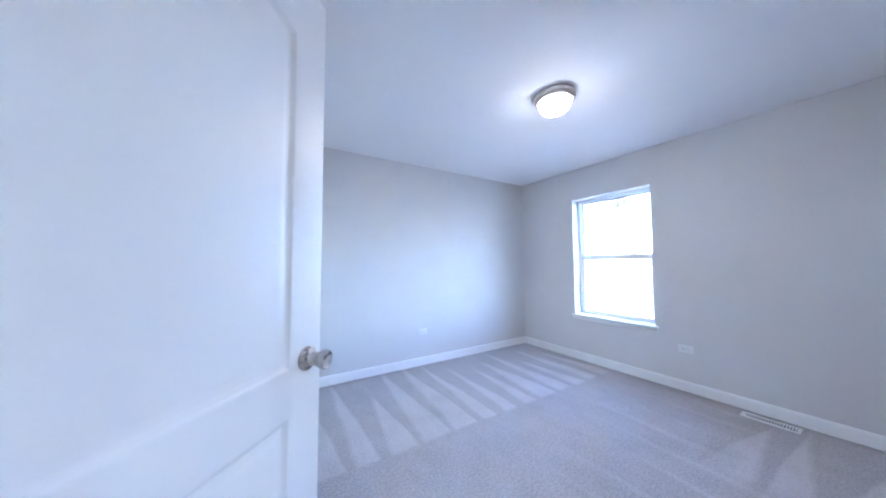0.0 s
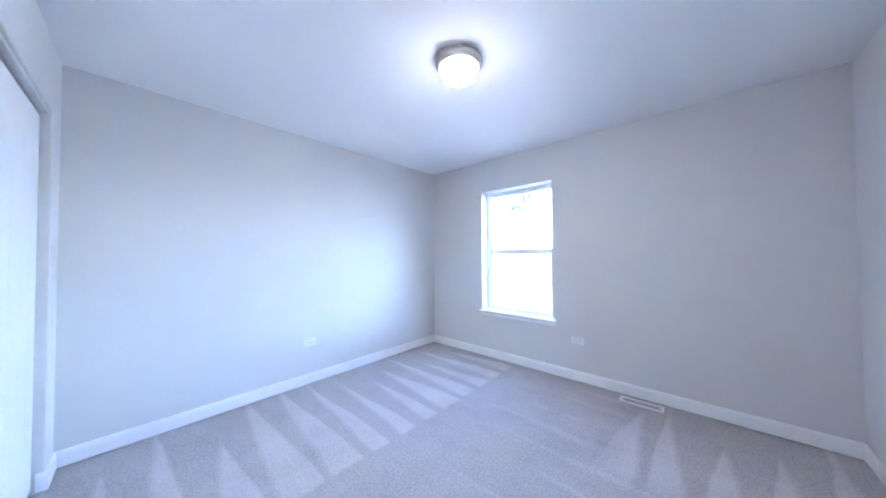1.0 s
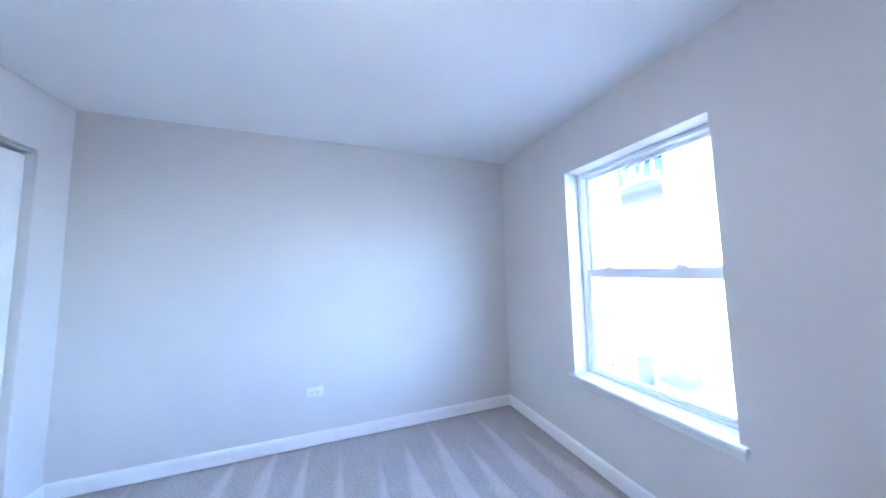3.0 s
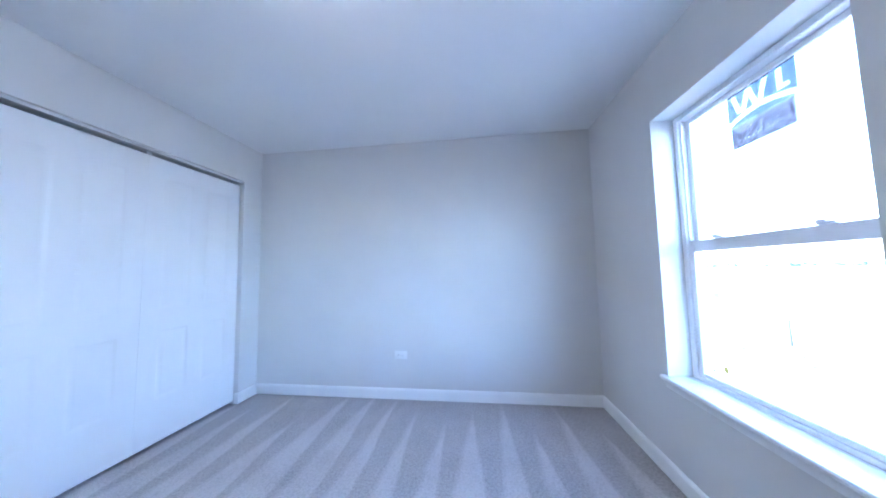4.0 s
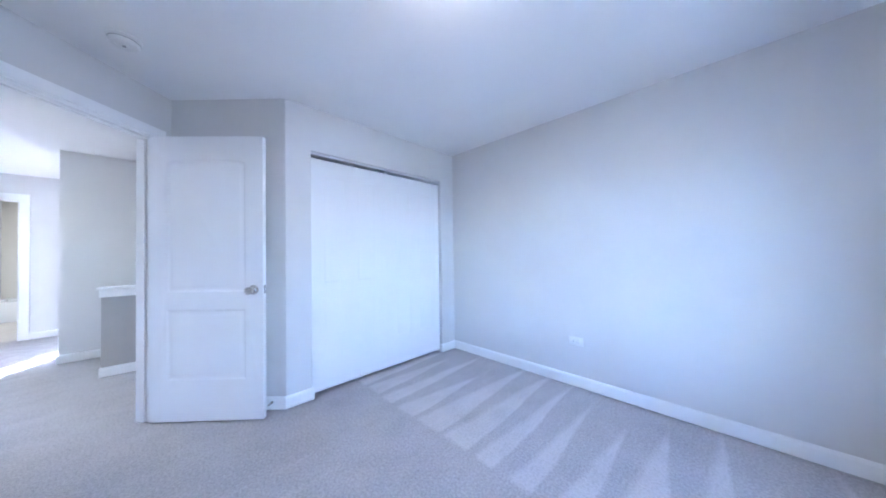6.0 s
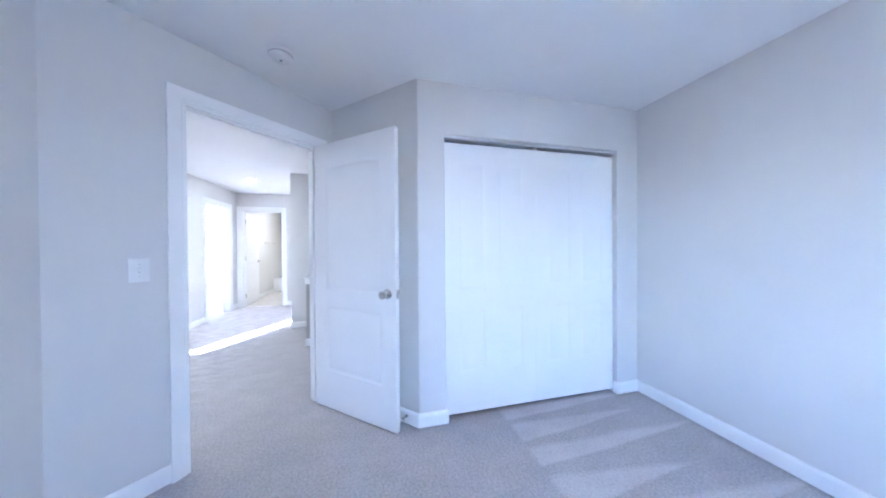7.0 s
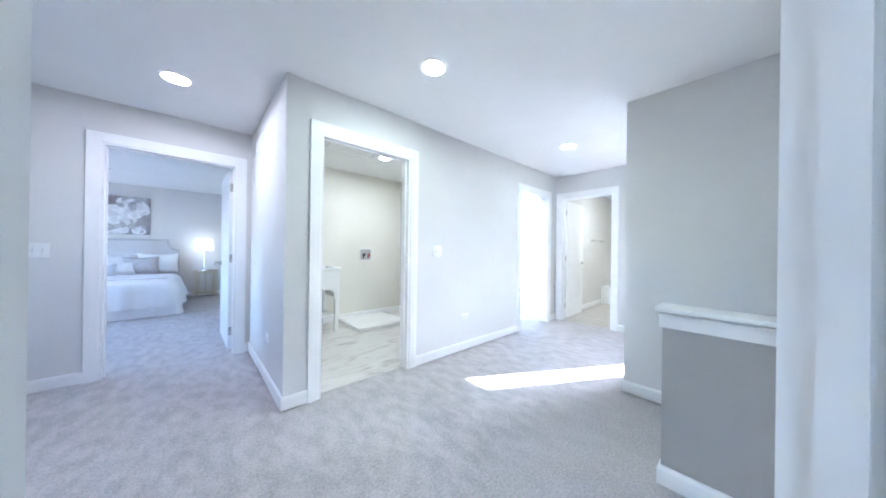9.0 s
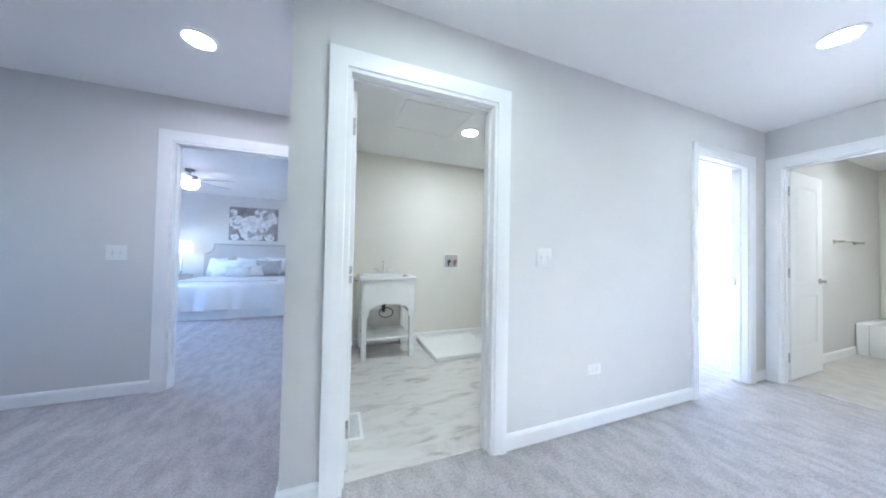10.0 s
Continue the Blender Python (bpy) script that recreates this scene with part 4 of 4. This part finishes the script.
w4 = thing("window_4", Matrix(), "narrow white vinyl stair window", "window", "", "structure")
part("window_frame", yz_frame(0.39, 0.71, 0.35, 1.98, 0.015, -4.50, -4.45), VINYL, w4)

# ---- main bedroom ----
LINEN = material("white_bedding", (0.80, 0.80, 0.80), 0.85, color2=(0.84, 0.84, 0.84), scale=3, bump=0.25, bump_scale=18, spec=0.1)
GREYCLOTH = material("grey_upholstery", (0.52, 0.50, 0.50), 0.9, color2=(0.58, 0.56, 0.56), scale=60, bump=0.2, bump_scale=400, spec=0.1)
TAUPE = material("taupe_cushion", (0.42, 0.39, 0.39), 0.8, color2=(0.48, 0.45, 0.45), scale=25, bump=0.2, bump_scale=200, spec=0.1)
NAILS = material("dark_nail_heads", (0.10, 0.09, 0.085), 0.4, 0.6, color2=(0.14, 0.13, 0.12), scale=60)
GOLD = material("antique_gold", (0.60, 0.52, 0.36), 0.38, 1.0, color2=(0.66, 0.58, 0.42), scale=30)
bed = thing("bed", Matrix(), "made bed with white duvet and grey upholstered headboard", "bed")
bm = bm_new()
hb = [(0.345, 0.0), (2.180, 0.0), (2.180, 1.06)] + [(2.180 - 0.17 * math.sin(a), 1.06 + 0.0 + 0.225 * (1 - math.cos(a))) for a in (0.4, 0.8, 1.2, 1.57)] + [(1.96, 1.285), (0.56, 1.285)] + [(0.345 + 0.17 * math.sin(a), 1.06 + 0.225 * (1 - math.cos(a))) for a in (1.57, 1.2, 0.8, 0.4)] + [(0.345, 1.06)]
sheet(bm, [(a, -7.985, b) for a, b in hb], (0, 0.08, 0))
part("headboard", bm, GREYCLOTH, bed, "grey upholstered headboard with clipped corners", False)
bm = bm_new()
for a, b in zip(hb[2:], hb[3:]):
    n = max(1, int((Vector(a) - Vector(b)).length / 0.028))
    for i in range(n):
        q = Vector(a).lerp(Vector(b), i / n)
        c = (Vector((1.26, 0.8)) - q).normalized() * 0.035
        lathe(bm, [(0, 0.006), (0.007, 0.003), (0.009, 0)], 6, Matrix.Translation((q.x + c.x, -7.904, q.y + c.y)) @ Matrix.Rotation(radians(-90), 4, "X"))
tagged(part("nail_trim", bm, NAILS, bed, "row of dark nail heads"), kind="stuff")
part("bed_base", box(bm_new(), 0.42, -7.90, 0.06, 2.10, -5.98, 0.34, 0.02, 2), GREYCLOTH, bed)
part("mattress", box(bm_new(), 0.40, -7.89, 0.34, 2.12, -5.95, 0.52, 0.05, 3), LINEN, bed)


def draped(x0, x1, y0, y1, rings, seed, corner=0.14, n_side=26):
    """A cloth laid over a block: rounded rings that spread and fold as they fall."""
    rr = random.Random(seed)
    ph = [rr.uniform(0, 6.28) for _ in range(6)]
    base = []
    cs = [((x1 - corner, y1 - corner), 0), ((x0 + corner, y1 - corner), 90), ((x0 + corner, y0 + corner), 180), ((x1 - corner, y0 + corner), 270)]
    for (cx, cy), a0 in cs:
        for i in range(7):
            a = radians(a0 + 15 * i)
            base.append((Vector((cx + corner * math.cos(a), cy + corner * math.sin(a))), Vector((math.cos(a), math.sin(a)))))
        nx, na = cs[(cs.index(((cx, cy), a0)) + 1) % 4]
        p = base[-1][0]
        a = radians(a0 + 90)
        q = Vector(nx) + corner * Vector((math.cos(a), math.sin(a)))
        for i in range(1, n_side):
            base.append((p.lerp(q, i / n_side), base[-1][1] if i > 1 else Vector((math.cos(a), math.sin(a)))))
    bm = bm_new()
    loops = []
    for off, z, fold in rings:
        loop = []
        for k, (p, nrm) in enumerate(base):
            s = k * 0.9
            f = math.sin(s * 0.35 + ph[0]) + 0.7 * math.sin(s * 0.83 + ph[1]) + 0.4 * math.sin(s * 1.57 + ph[2])
            q = p + nrm * (off + fold * f)
            loop.append(bm.verts.new((q.x, q.y, z + 0.25 * fold * math.sin(s * 0.41 + ph[3]))))
        loops.append(loop)
    n = len(base)
    for a, b in zip(loops, loops[1:]):
        for k in range(n):
            bm.faces.new((a[k], a[(k + 1) % n], b[(k + 1) % n], b[k]))
    c = Vector(((x0 + x1) / 2, (y0 + y1) / 2))
    inner = loops[0]
    for f in (0.8, 0.55, 0.3):
        lp = [bm.verts.new((c.x + (v.co.x - c.x) * f, c.y + (v.co.y - c.y) * f, rings[0][1] + 0.012 * noise.noise(Vector((v.co.x * 3 * f, v.co.y * 3 * f, seed))) + 0.008)) for v in loops[0]]
        for k in range(n):
            bm.faces.new((inner[k], lp[k], lp[(k + 1) % n], inner[(k + 1) % n]))
        inner = lp
    bm.faces.new(inner)
    bmesh.ops.recalc_face_normals(bm, faces=bm.faces[:])
    return bm


part("bed_skirt", draped(0.36, 2.16, -7.88, -5.93, [(0, 0.34, 0.0), (0.06, 0.2, 0.006), (0.095, 0.01, 0.012)], 3, 0.05), LINEN, bed, "white bed skirt")
duvet = tagged(obj("duvet", draped(0.42, 2.10, -7.60, -5.98, [(0, 0.572, 0.0), (0.05, 0.560, 0.004), (0.085, 0.525, 0.009), (0.110, 0.43, 0.016), (0.145, 0.30, 0.026), (0.180, 0.165, 0.034)], 7), LINEN, True), "rumpled white duvet hanging over the bed", "duvet")
part("piping", tube(bm_new(), [(0.46 + 1.6 * i / 16, -6.22, 0.590 + 0.002 * math.sin(i * 1.3)) for i in range(17)], 0.006, 6), TAUPE, duvet, "grey piping line")


def pillow(x, y, z, w, h, t, lean, turn, mat, label):
    """A stuffed square: full in the middle, flat at its seams, with drawn-in sides and pointed corners."""
    bm = bm_new()
    n = 14
    grids = []
    for side in (1, -1):
        grid = []
        for i in range(n + 1):
            row = []
            for j in range(n + 1):
                u, v = 2 * i / n - 1, 2 * j / n - 1
                full = ((1 - u ** 4) * (1 - v ** 4)) ** 0.55
                crease = 0.10 * noise.noise(Vector((u * 2.2 + x * 9, v * 2.2 + y * 5, side * 3.0)))
                row.append(bm.verts.new((w / 2 * u * (1 - 0.07 * (1 - v * v)), side * t / 2 * full * (1 + crease * 2), h / 2 * v * (1 - 0.09 * (1 - u * u)) - 0.03 * h * (1 - u * u) * (v > 0) * v)))
            grid.append(row)
        for i in range(n):
            for j in range(n):
                bm.faces.new((grid[i][j], grid[i + 1][j], grid[i + 1][j + 1], grid[i][j + 1]))
    bmesh.ops.remove_doubles(bm, verts=bm.verts[:], dist=1e-4)
    bmesh.ops.recalc_face_normals(bm, faces=bm.faces[:])
    bm.transform(Matrix.Translation((0, 0, h / 2)))
    o = tagged(obj("pillow", bm, mat, True), label, "pillow", "pillows on the bed")
    o.matrix_world = Matrix.Translation((x, y, z)) @ Matrix.Rotation(radians(turn), 4, "Z") @ Matrix.Rotation(radians(lean), 4, "X")
    return o


for x, y, w, h, t, lean, turn, mt, lb in (
    (0.66, -7.76, 0.62, 0.44, 0.15, 16, 3, LINEN, "plump white pillow leaning on the headboard"),
    (1.28, -7.77, 0.60, 0.42, 0.15, 15, -3, LINEN, "plump white pillow leaning on the headboard"),
    (1.93, -7.74, 0.40, 0.42, 0.15, 16, -24, LINEN, "plump white pillow leaning on the headboard"),
    (0.88, -7.55, 0.50, 0.38, 0.13, 20, 6, TAUPE, "taupe cushion among white pillows"),
    (1.66, -7.54, 0.58, 0.40, 0.14, 20, -6, LINEN, "white square cushion among the pillows"),
    (1.12, -7.44, 0.36, 0.28, 0.11, 25, 16, LINEN, "small white cushion in front of the pillows"),
    (1.42, -7.36, 0.48, 0.25, 0.11, 26, -6, material("pale_grey_cushion", (0.60, 0.61, 0.63), 0.8, color2=(0.66, 0.67, 0.69), scale=30, bump=0.2, bump_scale=200), "pale grey lumbar cushion in front of the pillows"),
):
    pillow(x, y, 0.570, w, h, t, lean, turn, mt, lb)

art = thing("flower_painting", plane((0.80, -8.0), (3, -8.0), 1.37), "grey canvas painting of large white flowers", "painting")
part("canvas", box(bm_new(), 0, 0, 0.002, 0.965, 0.765, 0.035, 0.004, 1), material("taupe_canvas", (0.17, 0.15, 0.145), 0.85, color2=(0.42, 0.39, 0.39), scale=3.5, bump=0.2, bump_scale=300), art)
PETAL = material("white_petal_paint", (0.62, 0.61, 0.61), 0.7, color2=(0.88, 0.88, 0.88), scale=14, bump=0.2, bump_scale=60)
PETALG = material("grey_petal_paint", (0.32, 0.30, 0.30), 0.7, color2=(0.55, 0.54, 0.54), scale=14)
rng = random.Random(9)
for cx, cy, r in ((0.50, 0.27, 0.29), (0.26, 0.55, 0.24), (0.82, 0.42, 0.15), (0.88, 0.64, 0.07), (0.16, 0.09, 0.10), (0.85, 0.08, 0.08)):
    level = 0.0352
    for ringr, count, size in ((0.62, 9, 0.46), (0.36, 6, 0.36), (0.12, 3, 0.24)):
        for i in range(count):
            a = 6.283 * i / count + rng.uniform(-0.3, 0.3)
            px, py, pr = cx + r * ringr * math.cos(a), cy + r * ringr * math.sin(a), r * size * rng.uniform(0.85, 1.15)
            loop = []
            for k in range(14):
                b = 6.283 * k / 14
                q = pr * (1 + 0.16 * math.sin(3 * b + a) + rng.uniform(-0.07, 0.07))
                loop.append((min(max(px + q * math.cos(b), 0.004), 0.961), min(max(py + q * math.sin(b), 0.004), 0.761)))
            bm = bm_new()
            bm.faces.new([bm.verts.new((u, v, level)) for u, v in loop])
            level += 0.00025
            part("petal", bm, PETAL if rng.random() < 0.72 else PETALG, art, "", False)


def nightstand(x, y):
    e = thing("nightstand", pose(x, y, 0), "round gold metal nightstand with glass shelves", "nightstand", "nightstands")
    for z in (0.10, 0.60):
        bm = bm_new()
        tube(bm, [(0.21 * math.cos(6.2832 * i / 28), 0.17 * math.sin(6.2832 * i / 28), z) for i in range(29)], 0.011, 8)
        part("ring", bm, GOLD, e)
        part("glass_shelf", lathe(bm_new(), [(0, z + 0.004), (0.17, z + 0.004), (0.17, z + 0.012), (0, z + 0.012)], 28), GLASS, e)
    for a in (45, 135, 225, 315):
        c, s = 0.20 * math.cos(radians(a)), 0.165 * math.sin(radians(a))
        part("leg", tube(bm_new(), [(c, s, 0.0), (c, s, 0.61)], 0.011, 8), GOLD, e)
    for a in range(0, 360, 30):
        c, s = 0.207 * math.cos(radians(a)), 0.168 * math.sin(radians(a))
        part("baluster", tube(bm_new(), [(c, s, 0.14), (c, s, 0.58)], 0.0045, 6), GOLD, e)
    for z in (0.145, 0.555):
        part("ring", tube(bm_new(), [(0.21 * math.cos(6.2832 * i / 28), 0.17 * math.sin(6.2832 * i / 28), z) for i in range(29)], 0.007, 6), GOLD, e)
    for a in (0, 90, 180, 270):
        c, s = 0.205 * math.cos(radians(a)), 0.168 * math.sin(radians(a))
        part("fretwork", tube(bm_new(), [(c, s, 0.52), (c * 0.98, s * 0.98, 0.56), (c, s, 0.60)], 0.007, 6), GOLD, e)
    return e


def table_lamp(x, y, z):
    e = thing("table_lamp", pose(x, y, z), "lit table lamp with a white drum shade and glass stem", "table lamp", "bedside lamps")
    part("foot", lathe(bm_new(), [(0, 0), (0.075, 0), (0.075, 0.015), (0.02, 0.022), (0, 0.024)], 28), CHROME, e)
    part("stem", lathe(bm_new(), [(0.010, 0.022), (0.028, 0.06), (0.012, 0.10), (0.024, 0.16), (0.012, 0.22), (0.020, 0.29), (0.010, 0.36), (0.008, 0.46), (0, 0.46)], 20), CHROME, e)
    part("shade", lathe(bm_new(), [(0.165, 0.45), (0.140, 0.69), (0.137, 0.69), (0.162, 0.45)], 32), SHADE, e, "lit white drum shade")
    return e


nightstand(-0.09, -7.74)
nightstand(2.52, -7.74)
table_lamp(-0.06, -7.74, 0.612)
table_lamp(2.50, -7.74, 0.612)

fan = thing("ceiling_fan", pose(1.62, -5.75, H), "ceiling fan with five blades and a lit bowl", "ceiling fan")
part("canopy", lathe(bm_new(), [(0, 0), (0.065, 0), (0.06, -0.03), (0.02, -0.045), (0.012, -0.05), (0.012, -0.10), (0, -0.10)], 24), NICKEL, fan)
part("motor", lathe(bm_new(), [(0, -0.09), (0.09, -0.10), (0.105, -0.13), (0.10, -0.19), (0.06, -0.21), (0, -0.21)], 28), NICKEL, fan)
part("bowl", lathe(bm_new(), [(0.11, -0.21), (0.115, -0.23), (0.09, -0.28), (0.04, -0.305), (0, -0.31)], 28), FANBULB, fan, "lit glass bowl")
for i in range(5):
    bm = box(bm_new(), 0.10, -0.062, -0.166, 0.62, 0.062, -0.159, 0.003, 1)
    bmesh.ops.rotate(bm, verts=bm.verts[:], cent=(0, 0, -0.162), matrix=Matrix.Rotation(radians(10), 3, "X"))
    bm.transform(Matrix.Rotation(radians(72 * i + 20), 4, "Z"))
    part("blade", bm, material("grey_fan_blade", (0.36, 0.35, 0.34), 0.5, color2=(0.42, 0.41, 0.40), scale=20) if i == 0 else bpy.data.materials["grey_fan_blade"], fan)

# ---- outdoors ----
SAND = material("pale_bare_soil", (0.20, 0.185, 0.165), 0.95, color2=(0.34, 0.315, 0.28), scale=0.5, bump=0.3, bump_scale=6, spec=0.1, detail=8)
bm = bm_new()
bmesh.ops.create_grid(bm, x_segments=2, y_segments=2, size=1500, matrix=Matrix.Translation((0, 0, -2.9)))
structure("ground", bm, SAND, "bare pale building ground to the horizon", "ground")
lower = bm_new()
box(lower, -7.45, -8.1, -2.9, 3.60, 0.20, -0.3)
box(lower, -4.50, 0.20, -2.9, 3.60, 3.34, -0.3)
structure("wall_lower_storey", lower, material("pale_siding", (0.55, 0.54, 0.52), 0.7, color2=(0.60, 0.59, 0.57), scale=3), "pale plain walls of the lower storey", "wall")
STONE = material("soil_clods", (0.05, 0.047, 0.042), 0.95, color2=(0.085, 0.08, 0.072), scale=2)
rng = random.Random(21)
bm = bm_new()
for i in range(240):
    x, y = rng.uniform(7, 40), rng.uniform(6, 48)
    r = rng.uniform(0.04, 0.20) * (1 + 0.02 * x)
    res = bmesh.ops.create_icosphere(bm, subdivisions=1, radius=r, matrix=Matrix.Translation((x, y, -2.9 + 0.15 * r)) @ Matrix.Diagonal((rng.uniform(0.7, 1.6), rng.uniform(0.7, 1.6), rng.uniform(0.3, 0.6), 1)))
    for v in res["verts"]:
        v.co += Vector((rng.uniform(-1, 1), rng.uniform(-1, 1), rng.uniform(-1, 1))) * r * 0.22
tagged(obj("soil_clods", bm, STONE), "scattered clods of soil on the building ground", "soil", "", "stuff")


def mound(x, y, w, l, h, seed, label):
    bm = bm_new()
    bmesh.ops.create_grid(bm, x_segments=28, y_segments=28, size=1.0)
    for v in bm.verts:
        r = min(1.0, math.hypot(v.co.x, v.co.y))
        z = h * (1 - r * r) ** 1.5 * (1 + 0.5 * noise.noise(Vector((v.co.x * 3, v.co.y * 3, seed))))
        v.co = Vector((v.co.x * w, v.co.y * l, z - 0.02))
    o = tagged(obj("dirt_mound", bm, STONE, True), label, "dirt mound", "dirt mounds")
    o.matrix_world = pose(x, y, -2.9, 0, 0, 40)
    return o


mound(14.5, 8.6, 2.2, 0.9, 0.55, 1, "low mound of dug soil outside the window")
mound(30.0, 38.0, 5.0, 1.6, 0.7, 4, "far low mound of dug soil")
drum = thing("utility_pedestal", pose(12.0, 8.3, -2.9), "dark grey metal utility pedestal on the building ground", "pedestal")
part("body", box(bm_new(), -0.42, -0.42, 0, 0.42, 0.42, 0.95, 0.04, 2), material("grey_metal", (0.030, 0.031, 0.034), 0.6, color2=(0.045, 0.046, 0.050), scale=4), drum)
part("lid", box(bm_new(), -0.46, -0.46, 0.95, 0.46, 0.46, 1.08, 0.03, 2), bpy.data.materials["grey_metal"], drum)


def marker_pole(x, y, h, label):
    e = thing("marker_pole", pose(x, y, -2.9), label, "pole", "poles on the building ground")
    part("shaft", lathe(bm_new(), [(0, -0.05), (0.09, -0.05), (0.075, h * 0.6), (0.06, h), (0, h)], 12), bpy.data.materials["grey_metal"], e)
    part("cap", lathe(bm_new(), [(0.062, h), (0.075, h + 0.02), (0.05, h + 0.10), (0, h + 0.12)], 12), bpy.data.materials["grey_metal"], e)
    return e


marker_pole(31.9, 48.4, 5.2, "slim grey pole on the bare building ground")
marker_pole(17.5, 16.5, 1.2, "short grey post on the bare building ground")

GROVE = material("far_foliage", (0.035, 0.05, 0.03), 0.9, color2=(0.06, 0.075, 0.045), scale=0.4)
rng = random.Random(33)
bm = bm_new()
for i in range(170):
    a = radians(20 + 70 * i / 170 + rng.uniform(-0.3, 0.3))
    d, h = rng.uniform(420, 470), rng.uniform(1.6, 4.2)
    res = bmesh.ops.create_icosphere(bm, subdivisions=1, radius=1.0, matrix=Matrix.Translation((d * math.cos(a), d * math.sin(a), -2.9 + h * 0.4)) @ Matrix.Diagonal((3.0, rng.uniform(2.5, 6.0), h, 1)))
    for v in res["verts"]:
        v.co += Vector((rng.uniform(-1, 1), rng.uniform(-1, 1), rng.uniform(-1, 1))) * 0.7
tagged(obj("far_trees", bm, GROVE), "low dark line of far trees at the horizon", "trees", "", "stuff")
